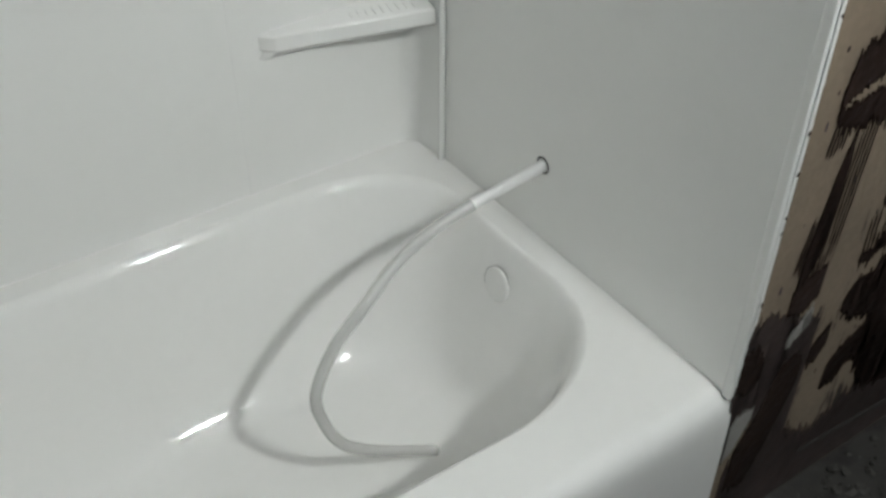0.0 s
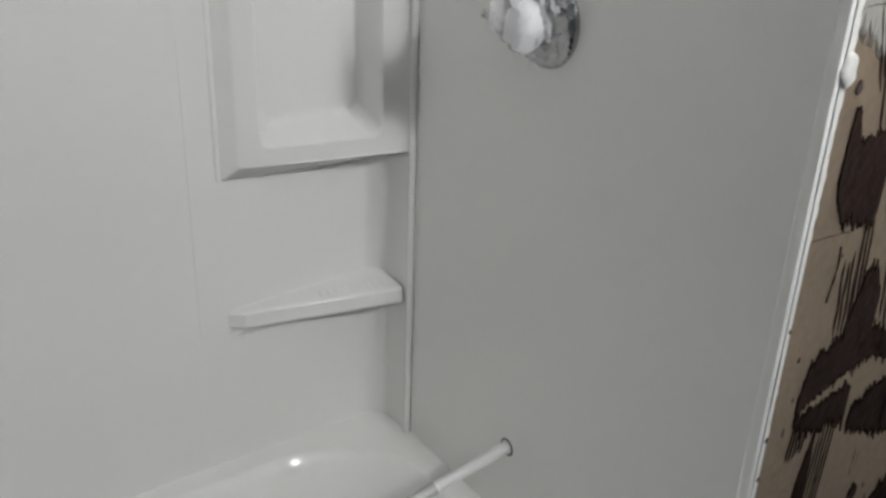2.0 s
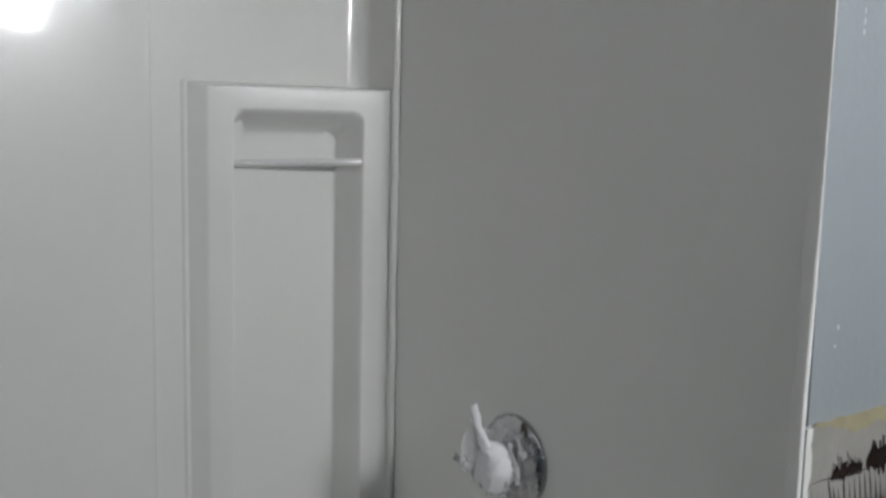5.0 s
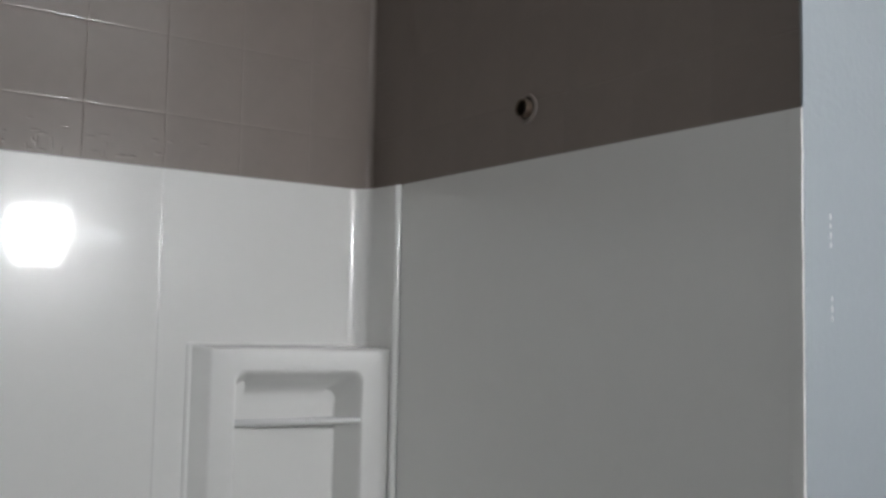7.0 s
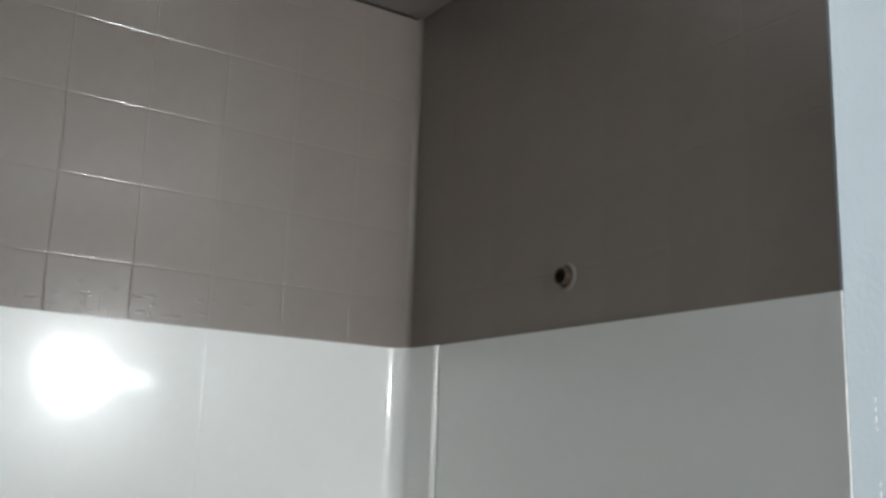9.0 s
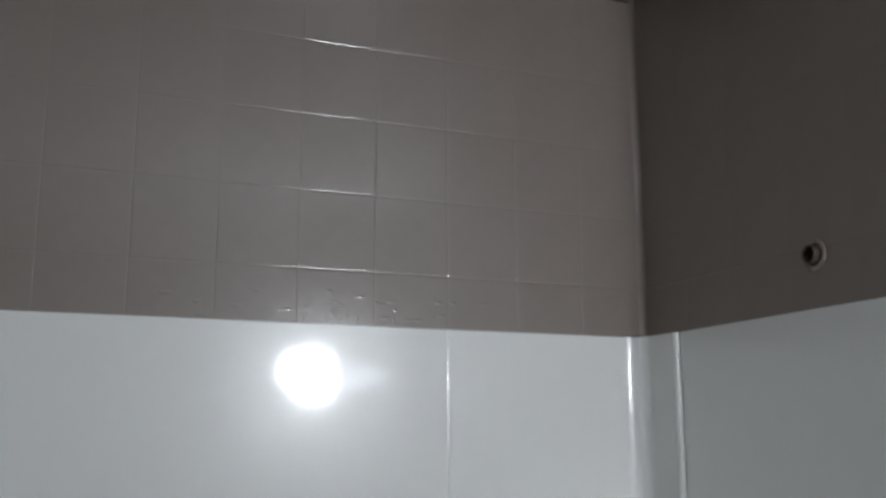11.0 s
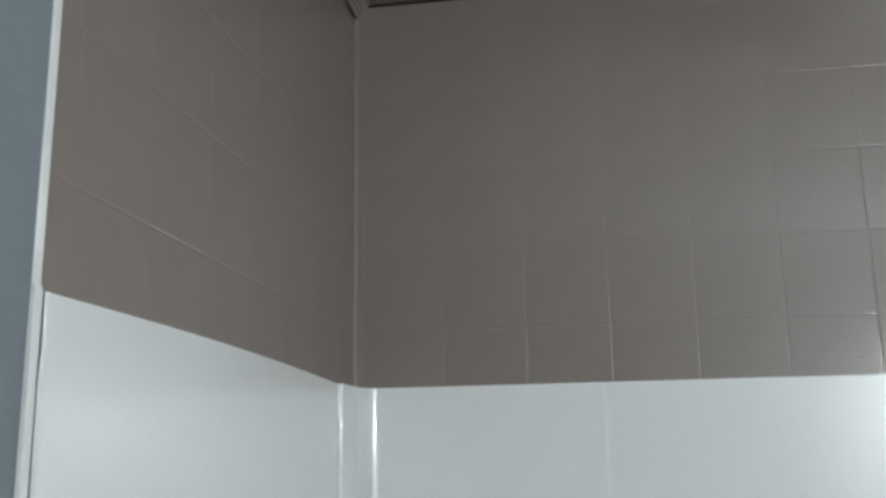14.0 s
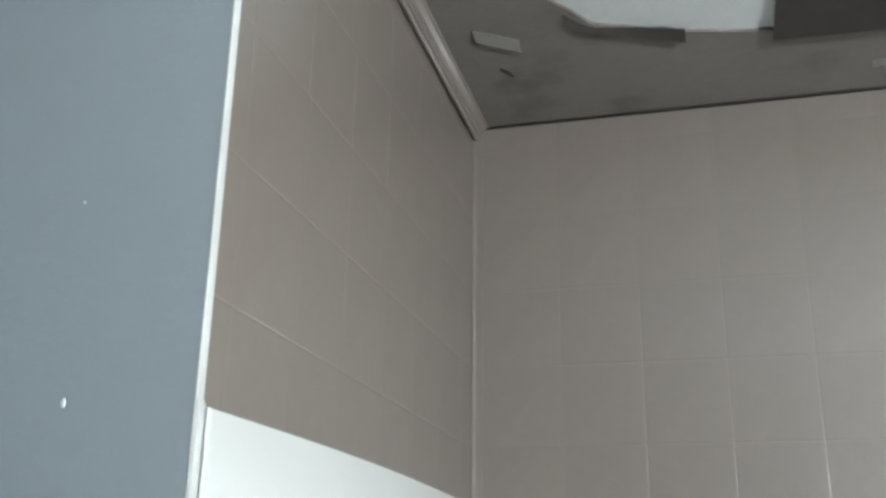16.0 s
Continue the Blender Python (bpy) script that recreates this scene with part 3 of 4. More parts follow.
loft(bm, [shelf_foot(0.6260, 0.002), shelf_foot(0.6330, 0.006), shelf_ring(0.6445, 0.005), shelf_ring(0.6460, 0.003), shelf_ring(0.6485, 0.0004), shelf_ring(0.651, 0.0), shelf_ring(0.669, 0.0), shelf_ring(0.6715, 0.0010), shelf_ring(0.6735, 0.0035),
          shelf_ring(0.6750, 0.009), shelf_ring(0.6765, 0.020), shelf_ring(0.6782, 0.034), shelf_ring(0.6800, 0.050), shelf_ring(0.6828, 0.062), shelf_ring(0.6870, 0.069), shelf_ring(0.6920, 0.072), shelf_ring(0.6985, 0.0735)], True, True, True)
under(part("soap_shelf", bm, M_ACRYLIC, label="wedge-shaped moulded corner soap shelf", smooth=True), surround)
def drain_ribs(x0, count, z0, z1, y_in, y_out, pitch=0.0125):
    for k in range(count):
        x = x0 + pitch * k
        y = -0.0305 - 0.219 * (x + 0.2585)
        grow = 0.45 + 0.55 * k / (count - 1)
        bm = bmesh.new()
        tube(bm, [Vector((x, y + y_in, z0)), Vector((x + 0.002, y + y_in + (y_out - y_in) * 0.5 * grow, z0 + (z1 - z0) * 0.5 * grow)), Vector((x + 0.004, y + y_in + (y_out - y_in) * grow, z0 + (z1 - z0) * grow))], [0.0014, 0.0021, 0.0014], 8)
        under(part("drain_rib", bm, M_ACRYLIC, smooth=True), surround)


drain_ribs(-0.142, 9, 0.6752, 0.6785, 0.011, 0.044)
drain_ribs(-0.140, 7, 0.9340, 0.9420, 0.010, 0.034)

# caulk and trim along the surround's edges
def caulk(name, x, front, top, mat):
    bm = bmesh.new()
    n = 90
    rings = []
    for k in range(n + 1):
        z = 0.402 + (top - 0.402) * k / n
        w = 0.0016 * noise.noise((z * 22, 4, x)) + 0.0012 * noise.noise((z * 70, 8, x))
        s = 1 if x > -0.5 else -1
        rings.append([(x + s * 0.001, front + 0.0058, z), (x - s * 0.0016, front + 0.0058, z), (x - s * (0.0019 + 0.3 * w), front + 0.0045, z), (x - s * (0.0014 + 0.6 * w), front + 0.0028 + 0.4 * w, z),
                      (x - s * 0.0004, front + 0.0012 + 0.7 * w, z), (x + s * 0.001, front + 0.0020 + 0.7 * w, z)])
    loft(bm, rings, True, True, True)
    return tagged(part(name, bm, mat, smooth=True), "uneven white caulk strip along the surround's edge", "trim", kind="structure")


caulk("caulk_trim", XL + 0.0075, -0.7500, ZT - 0.001, M_CAULK)
bm = bmesh.new()
loft(bm, [[(x + 0.0012 * noise.noise((z * 3, 1, 4)), y, z) for x, y in ((XL + 0.0030, YF + 0.001), (XL + 0.0038, YF - 0.0008), (XL + 0.0046, YF - 0.0011), (XL + 0.0053 + wider, YF - 0.0006), (XL + 0.0057 + wider, YF + 0.0010), (XL + 0.0057 + wider, -0.7500), (XL + 0.0030, -0.7500))]
          for z, wider in [(z, 0.0017) for z in np.linspace(ZF, ZT, 44)] + [(z, 0.0) for z in np.linspace(ZT + 0.004, ZC - 0.001, 16)]], True, True, True)
tagged(part("corner_bead", bm, M_CAULK, smooth=True), "white painted corner bead beside the tiles", "trim", kind="structure")
bm = bmesh.new()
box(bm, (-0.0006, YF + 0.0002, ZT + 0.001), (XR + 0.0042, YE + 0.0028, ZC - 0.001))
structure("painted_corner", bm, M_BLUE, "blue-grey painted corner beside the tiles", "trim")
bm = bmesh.new()
box(bm, (-0.0008, YF + 0.0026, 0.40), (XR + 0.004, YF + 0.0085, ZT))
box(bm, (-0.0077, YF + 0.0008, 0.402), (-0.0059, YF + 0.0038, 0.738))
structure("joint_filler", bm, M_CAULK, "white filler between surround and drywall", "trim")
# solid dark strip that stands for the shade inside the open joint
bm = bmesh.new()
box(bm, (-0.0077, YF + 0.0021, 0.74), (-0.0057, YF + 0.0038, ZT))
structure("joint_shade_strip", bm, M_DARK, "dark strip for the shade in the open joint beside the drywall", "trim")
zs = [0.42 + (1.303 - 0.42) * k / 170 for k in range(171)]
gypsum = ragged_sheet(zs, lambda z: (-0.0012 + 0.0045 * max(0.0, min(1.0, (z - 1.0) * 4)) + 0.0026 * noise.noise((z * 9, 2, 7)) + 0.0036 * noise.noise((z * 28, 4, 3)) + 0.0030 * noise.noise((z * 75, 1, 3)) - 0.0045 * max(0.0, min(1.0, (0.75 - z) * 6)), YF + 0.0024, z),
                      lambda z: (-0.0064 + 0.0007 * noise.noise((z * 50, 6, 1)) + 0.0006 * noise.noise((z * 11, 6, 1)), YF + 0.0024, z), (0, -0.0024, 0))
structure("gypsum_edge", gypsum, M_CAULK, "broken white gypsum edge beside the surround", "trim")
bm = bmesh.new()
bmesh.ops.create_icosphere(bm, subdivisions=3, radius=0.009, matrix=Matrix.LocRotScale((-0.001, YF - 0.002, 1.197), None, (1.05, 0.6, 1.75)))
for v in bm.verts:
    v.co += 0.0025 * Vector(noise.noise_vector(v.co * 90))
tagged(part("caulk_blob", bm, M_CAULK, smooth=True), "white lump of caulk stuck on the panel's edge", "caulk")
for x, side, r in ((XR, -1, 0.010), (XL, 1, 0.006)):
    bm = bmesh.new()
    curve = [(x + side * (0.0004 + r * (1 - math.cos(radians(t)))), -0.0004 - r * (1 - math.sin(radians(t)))) for t in range(0, 91, 9)] + [(x - side * 0.003, 0.003)]
    loft(bm, [[(cx, cy, z) for cx, cy in curve] for z in (ZT - 0.006, ZC)], True, True, True)
    structure("corner_cove", bm, M_TAUPE, "taupe-painted rounded fillet in the tiled corner", "trim")
def paint_chip(x, z, w, h):
    bm = bmesh.new()
    n = 10
    rings = [[(x + k * w * (1 + 0.4 * noise.noise((a, x * 50, z * 50))) * math.cos(a), YF - d, z + k * h * (1 + 0.4 * noise.noise((a, z * 40, 2))) * math.sin(a)) for a in (2 * math.pi * i / n for i in range(n))] for k, d in ((1.0, 0.0), (0.8, 0.0006), (0.1, 0.0008))]
    loft(bm, rings, True, False, True)
    tagged(part("paint_chip", bm, M_CAULK), "small white chip in the blue-grey wall paint", "paint chip", group="paint chips", kind="structure")


for x, z, w, h in ((0.029, 1.392, 0.0020, 0.0026), (0.026, 1.375, 0.0012, 0.0018), *((0.033, 1.7455 - 0.0088 * k, 0.0009, (0.0030, 0.0022, 0.0036, 0.0026)[k]) for k in range(4)), *((0.034, 1.670 - 0.0090 * k, 0.0008, (0.0024, 0.0034, 0.0028)[k]) for k in range(3)),
                   (-1.403, 1.845, 0.0017, 0.0034), (-1.408, 1.985, 0.0010, 0.0012)):
    paint_chip(x, z, w, h)

drip_random = random.Random(21)
for k in range(40):
    x = drip_random.gauss(-0.50, 0.10)
    z = ZT + 0.005 + abs(drip_random.gauss(0.0, 0.020))
    long, flat = drip_random.uniform(0.003, 0.010), drip_random.random() < 0.85
    bm = bmesh.new()
    bmesh.ops.create_icosphere(bm, subdivisions=2, radius=1.0, matrix=Matrix.LocRotScale((x, 0.0, z), Euler((0, drip_random.uniform(-0.12, 0.12), 0)), (long if flat else 0.0016, 0.0007, 0.0024 if flat else long)))
    tagged(part("paint_drip", bm, M_TAUPE, smooth=True), "small glossy drip of taupe paint on the tiles", "paint drip", group="paint drips", kind="structure")

# ---- plumbing ----
valve = tagged(empty("shower_valve", (PX, -0.367, 1.158)), "chrome shower valve with its handle in plastic film", "faucet")
VY, VZ = -0.367, 1.158
bm = bmesh.new()
turned(bm, [(0.0, 0.057), (0.003, 0.057), (0.006, 0.0560), (0.009, 0.0535), (0.012, 0.050), (0.014, 0.046), (0.016, 0.042), (0.0176, 0.0375), (0.019, 0.033), (0.0198, 0.029), (0.0205, 0.025), (0.021, 0.020), (0.020, 0.018), (0.021, 0.016)], (PX, VY, VZ), sign=-1, sides=48)
for v in bm.verts:
    if v.co.x < PX - 0.002:
        v.co.x += 0.0045 * noise.noise(v.co * 58) + 0.0018 * noise.noise(v.co * 140)
under(part("escutcheon", bm, M_CHROME, label="round chrome wall plate under film", smooth=True), valve)
bm = bmesh.new()
turned(bm, [(0.014, 0.018), (0.016, 0.0225), (0.026, 0.0265), (0.038, 0.0260), (0.048, 0.0200), (0.053, 0.008)], (PX, VY + 0.001, VZ - 0.004), sign=-1, sides=28)
for v in bm.verts:
    v.co.z = VZ - 0.004 + 1.22 * (v.co.z - VZ + 0.004)
    v.co += 0.0045 * Vector(noise.noise_vector(v.co * 60)) + 0.0014 * Vector(noise.noise_vector(v.co * 150))
under(part("handle_hub", bm, M_PLASTIC, label="handle hub wrapped in milky plastic", smooth=True), valve)
bm = bmesh.new()
path = smooth_path([(PX - 0.034, VY + 0.002, VZ + 0.008), (PX - 0.047, VY + 0.006, VZ + 0.030), (PX - 0.054, VY + 0.010, VZ + 0.054), (PX - 0.058, VY + 0.013, VZ + 0.076)], 6)
tube(bm, path, [0.0108 - 0.0078 * (k / (len(path) - 1)) ** 0.7 for k in range(len(path))], 12)
for v in bm.verts:
    v.co += 0.0032 * Vector(noise.noise_vector(v.co * 80))
under(part("lever", bm, M_PLASTIC, smooth=True), valve)


def film_sheet(corners, folds, seed):
    """A crumpled sheet spanned between four corners, two faces thick."""
    bm = bmesh.new()
    n = 12
    a, b, c, d = (Vector(p) for p in corners)
    rows = []
    for i in range(n + 1):
        u = i / n
        row = []
        for j in range(n + 1):
            v = j / n
            p = a.lerp(b, u).lerp(d.lerp(c, u), v)
            row.append(p + folds * Vector(noise.noise_vector((u * 3.1 + seed, v * 3.7, seed))) + 0.4 * folds * Vector(noise.noise_vector((u * 9 + seed, v * 8, 3))))
        rows.append(row)
    loft(bm, rows, closed=False)
    return bm


for corners, folds, seed in (
        # the web between lever, a dark fold and the hub
        (((PX - 0.058, VY + 0.014, VZ + 0.076), (PX - 0.070, VY + 0.026, VZ + 0.006), (PX - 0.044, VY + 0.024, VZ - 0.030), (PX - 0.044, VY + 0.012, VZ + 0.020)), 0.005, 4),
        (((PX - 0.066, VY + 0.022, VZ + 0.012), (PX - 0.056, VY + 0.026, VZ - 0.012), (PX - 0.030, VY + 0.018, VZ - 0.046), (PX - 0.040, VY + 0.008, VZ - 0.010)), 0.006, 6),
        # thin film stretched over the wall plate
        (((PX - 0.022, VY + 0.016, VZ + 0.046), (PX - 0.020, VY - 0.010, VZ + 0.050), (PX - 0.026, VY - 0.030, VZ + 0.000), (PX - 0.036, VY - 0.004, VZ + 0.006)), 0.006, 9)):
    under(part("plastic_wrap", film_sheet(corners, folds, seed), M_FILM if seed < 8 else M_FILM_THIN, label="crumpled clear film", smooth=True), valve)
# pale film strips that draw the bright glints on folds over the plate: from (across, up) to (across, up) on its face,
# and their width
for k, (a, b, w, lift) in enumerate((((-0.008, 0.044), (0.004, -0.006), 0.0075, 0.030), ((0.017, 0.031), (0.035, -0.014), 0.0060, 0.019), ((0.025, 0.039), (0.041, 0.018), 0.0035, 0.015),
                                     ((0.001, -0.026), (0.014, -0.037), 0.0050, 0.024), ((0.000, -0.045), (0.013, -0.051), 0.0030, 0.015), ((-0.038, 0.040), (-0.033, 0.030), 0.0030, 0.014), ((0.006, 0.020), (0.024, -0.022), 0.0030, 0.026))):
    p, q = (Vector((PX - lift - 0.007, VY - across, VZ + up)) for across, up in (a, b))
    side = (q - p).cross(Vector((1, 0, 0))).normalized() * w
    bm = film_sheet((p - 0.5 * side, p + 0.5 * side, q + side, q - side), 0.0045, 30 + 3 * k)
    under(part("film_glint_strip", bm, M_GLINT_FOLD, smooth=True), valve)
bm = film_sheet(((PX - 0.071, VY + 0.028, VZ + 0.014), (PX - 0.073, VY + 0.031, VZ + 0.006), (PX - 0.062, VY + 0.026, VZ - 0.004), (PX - 0.060, VY + 0.023, VZ + 0.001)), 0.002, 21)
under(part("film_fold", bm, M_PLAIN_GREY, label="dark folded tip of the film", smooth=True), valve)

shower_pipe = tagged(empty("shower_pipe", (XR, -0.366, 1.908)), "bare pipe stub in a hole of the taupe tiles", "pipe")
bm = bmesh.new()
n = 28
rings = []
for d, r in ((-0.004, 0.0135), (0.0025, 0.0135), (0.003, 0.0158), (0.0020, 0.0180), (-0.001, 0.0190)):
    rings.append([(XR - d, -0.366 + r * math.cos(2 * math.pi * k / n), 1.908 + r * math.sin(2 * math.pi * k / n)) for k in range(n)])
loft(bm, rings, True)
under(part("rim_ring", bm, M_TAUPE, smooth=True), shower_pipe)
bm = bmesh.new()
rings = []
for d, r in ((-0.003, 0.0115), (0.010, 0.0115), (0.011, 0.0108), (0.010, 0.0092), (-0.002, 0.0092)):
    rings.append([(XR - d, -0.366 + r * math.cos(2 * math.pi * k / n), 1.908 + r * math.sin(2 * math.pi * k / n)) for k in range(n)])
loft(bm, rings, True)
under(part("pipe_stub", bm, M_PIPE, label="dull brown pipe end", smooth=True), shower_pipe)
bm = bmesh.new()
turned(bm, [(-0.0008, 0.0136), (0.0002, 0.0136)], (XR, -0.366, 1.908), sign=-1, sides=24)
under(part("hole", bm, M_DARK), shower_pipe)

HY, HZ = -0.353, 0.532
hose = tagged(empty("drain_hose", (PX, HY, HZ)), "cloudy clear hose hanging from the spout hole into the tub", "hose")
bm = bmesh.new()
path = smooth_path([(PX + 0.002, HY, HZ), (-0.072, -0.356, 0.525), (-0.142, -0.352, 0.510), (-0.205, -0.351, 0.492), (-0.265, -0.356, 0.466), (-0.335, -0.379, 0.434), (-0.388, -0.389, 0.395), (-0.428, -0.406, 0.345), (-0.422, -0.409, 0.285), (-0.401, -0.416, 0.235), (-0.362, -0.417, 0.195), (-0.310, -0.420, 0.160), (-0.248, -0.429, 0.128)], 8)
cut = next(i for i, p in enumerate(path) if p.x < -0.128)
tube(bm, path[cut:], 0.0090, 18, caps=False)
tube(bm, path[cut:][::-1], 0.0066, 18, caps=False)
clear = part("tube", bm, M_HOSE, label="cloudy see-through vinyl tube", smooth=True)
under(clear, hose)
bm = bmesh.new()
tube(bm, path[:cut + 2], [0.0096 - 0.0012 * k / (cut + 1) - 0.0008 * math.sin(math.pi * k / (cut + 1)) + 0.0006 * noise.noise((k * 0.7, 2, 5)) for k in range(cut + 2)], 18)
under(part("pipe_sleeve", bm, M_SLEEVE, label="white plastic pipe sleeve", smooth=True), hose)
bm = bmesh.new()
rings = []
n = 26
for d, r in ((-0.001, 0.0108), (0.0010, 0.0114), (0.0013, 0.0130), (0.0, 0.0140)):
    rings.append([(PX - d, HY + r * math.cos(2 * math.pi * k / n), HZ + r * math.sin(2 * math.pi * k / n)) for k in range(n)])
loft(bm, rings, True)
under(part("hole_edge", bm, M_DARK, label="dark cut edge of the wall hole", smooth=True), hose)
bm = bmesh.new()
end = Vector(path[-1])
box(bm, end - Vector((0.0015, 0.004, 0.007)), end + Vector((0.0025, 0.004, 0.004)), 0.001)
under(part("end_plug", bm, M_STEEL), hose)

# ---- old adhesive on the torn wall ----
glue_random = random.Random(11)
XW = YF + 0.0025


def smear(tops, bottoms, teeth_top, teeth_low, seed, lean=-0.15, mat=None, label="dark brown combed patch of old tile adhesive on drywall"):
    """A flat uneven smear between an upper and a lower line of (x, z), both frayed into streaks that lean."""
    rnd = random.Random(seed)
    x0, x1 = tops[0][0], tops[-1][0]
    n = max(12, int((x1 - x0) / 0.0008))

    def at(line, x):
        return float(np.interp(x, [p[0] for p in line], [p[1] for p in line]))

    def tooth(k, amount, salt):
        long = noise.noise((k * 0.8, seed * 1.7, salt)) + 0.6 * rnd.uniform(-1, 1) * (k % 2)
        return amount * long

    deep = XW + 0.0003 - 0.00009 * (seed % 8)
    edge = []
    for k in range(n + 1):
        x = x0 + (x1 - x0) * k / n
        a, b = tooth(k, teeth_top, 2.0), tooth(k, teeth_low, 9.0)
        za, zb = at(tops, x) + a, at(bottoms, x) + b
        if za < zb + 0.0006:
            za = zb + 0.0006
        edge.append(((x + lean * a, deep, za), (x + lean * b, deep, zb)))
    bm = ragged_sheet(list(range(n + 1)), lambda k: edge[k][0], lambda k: edge[k][1], (0, -0.0016, 0))
    return tagged(part("adhesive_patch", bm, mat or M_MASTIC), label, "adhesive", group="adhesive patches", kind="structure")


def trowel_ridges(top, low, count, pitch, seed, fray=0.15, thick=0.0013):
    """Parallel adhesive ridges left by a notched trowel, from the first ridge's upper end to its lower end."""
    bm = bmesh.new()
    rnd = random.Random(seed)
    (xa, za), (xb, zb) = top, low
    for k in range(count):
        a, b = rnd.uniform(-fray, fray), 1 + rnd.uniform(-fray, fray)
        pts = []
        for u in np.linspace(a, b, 14):
            pts.append(Vector((xa + (xb - xa) * u + pitch * k + 0.0016 * noise.noise((u * 3, k, seed)), XW - 0.0002, za + (zb - za) * u)))
        tube(bm, pts, [0.0003 + thick * (0.75 + 0.6 * noise.noise((p.z * 45, k * 2.0, seed))) * min(1, min(i, 13 - i) / 2) for i, p in enumerate(pts)], 6)
    for v in bm.verts:
        v.co.y = XW - 0.0002 + (v.co.y - XW + 0.0002) * 0.6
    return tagged(part("adhesive_ridges", bm, M_MASTIC), "comb lines of old dark tile adhesive on torn drywall", "adhesive", group="adhesive ridges", kind="structure")


def crack(points, r):
    bm = bmesh.new()
    path = smooth_path([(x, XW - 0.0001, z) for x, z in points], 8)
    tube(bm, [p + Vector((0, 0, 0.0016 * noise.noise((p.x * 120, p.z * 30, 1)))) for p in path], [r * (0.7 + 0.6 * noise.noise((p.x * 90, 4, p.z * 90))) for p in path], 5)
    return tagged(part("crack_line", bm, M_MASTIC), "thin dark crack in the torn drywall paper", "crack", group="cracks", kind="structure")


# pale paper under the paint edge, thin smears low on the wall whose colour also holds the deep shade there, then the
# thick dark ones
smear([(0.004, 1.304), (0.30, 1.304)], [(0.004, 1.235), (0.03, 1.222), (0.06, 1.205), (0.12, 1.215), (0.20, 1.190), (0.30, 1.21)], 0.001, 0.022, 2, 0.0, M_PALE, "pale bare paper under the paint edge")
SMEARED = "thin purple-brown adhesive smear with shade in its colour"
smear([(-0.004, 0.50), (0.03, 0.52), (0.08, 0.49), (0.14, 0.46)], [(-0.004, 0.30), (0.05, 0.33), (0.10, 0.24), (0.14, 0.22)], 0.03, 0.03, 3, 0.1, M_SMEAR_SHADE, SMEARED)
smear([(0.02, 0.22), (0.10, 0.26), (0.20, 0.19), (0.30, 0.22), (0.60, 0.25)], [(0.02, 0.07), (0.20, 0.07), (0.60, 0.07)], 0.03, 0.004, 4, 0.1, M_SMEAR_SHADE, SMEARED)
XW -= 0.0006
smear([(0.006, 0.335), (0.022, 0.350), (0.046, 0.345)], [(0.006, 0.262), (0.022, 0.272), (0.046, 0.325)], 0.012, 0.012, 31, 0.2, M_PALE, "pale scraped spot on the smeared drywall")
smear([(0.078, 0.462), (0.10, 0.485), (0.118, 0.495)], [(0.078, 0.440), (0.10, 0.452), (0.118, 0.470)], 0.012, 0.012, 32, 0.3, M_PALE, "pale scraped spot on the smeared drywall")
smear([(0.20, 0.158), (0.32, 0.146), (0.56, 0.118)], [(0.20, 0.150), (0.32, 0.137), (0.56, 0.108)], 0.005, 0.006, 33, 0.2, M_RUBBLE, "torn paper edge above the floor")
XW -= 0.0006
smear([(0.026, 1.088), (0.0285, 1.150), (0.034, 1.157), (0.040, 1.140), (0.047, 1.122), (0.075, 1.124), (0.094, 1.128), (0.104, 1.095)],
      [(0.026, 1.078), (0.034, 1.055), (0.045, 1.040), (0.075, 1.033), (0.100, 1.025), (0.104, 1.050)], 0.007, 0.014, 5)
smear([(0.098, 0.910), (0.108, 0.935), (0.118, 0.968), (0.132, 0.970), (0.150, 0.930)], [(0.098, 0.880), (0.150, 0.880)], 0.016, 0.004, 6)
smear([(0.042, 0.832), (0.047, 0.870), (0.070, 0.882), (0.094, 0.895), (0.112, 0.905), (0.140, 0.885), (0.165, 0.880), (0.200, 0.862)],
      [(0.042, 0.816), (0.070, 0.828), (0.100, 0.838), (0.135, 0.844), (0.165, 0.852), (0.200, 0.835)], 0.020, 0.010, 7)
smear([(0.044, 0.810), (0.090, 0.812), (0.138, 0.822)], [(0.044, 0.797), (0.090, 0.782), (0.138, 0.772)], 0.012, 0.020, 8)
smear([(0.064, 0.600), (0.072, 0.680), (0.079, 0.730), (0.085, 0.756), (0.091, 0.758), (0.0935, 0.700), (0.0945, 0.640)],
      [(0.064, 0.560), (0.074, 0.548), (0.084, 0.580), (0.0945, 0.625)], 0.040, 0.048, 9, 0.08)
smear([(0.060, 0.548), (0.085, 0.560), (0.116, 0.566)], [(0.060, 0.512), (0.090, 0.500), (0.116, 0.520)], 0.012, 0.014, 10, 0.08)
smear([(0.183, 0.472), (0.200, 0.500), (0.230, 0.500), (0.260, 0.530), (0.310, 0.560)], [(0.183, 0.458), (0.210, 0.432), (0.250, 0.418), (0.310, 0.380)], 0.022, 0.020, 12, 0.2)
smear([(0.186, 0.545), (0.210, 0.552), (0.250, 0.600), (0.300, 0.640)], [(0.186, 0.540), (0.210, 0.530), (0.250, 0.560), (0.300, 0.560)], 0.024, 0.018, 13, 0.2)
smear([(0.196, 0.640), (0.204, 0.652), (0.212, 0.642)], [(0.196, 0.630), (0.204, 0.622), (0.212, 0.634)], 0.008, 0.008, 14)
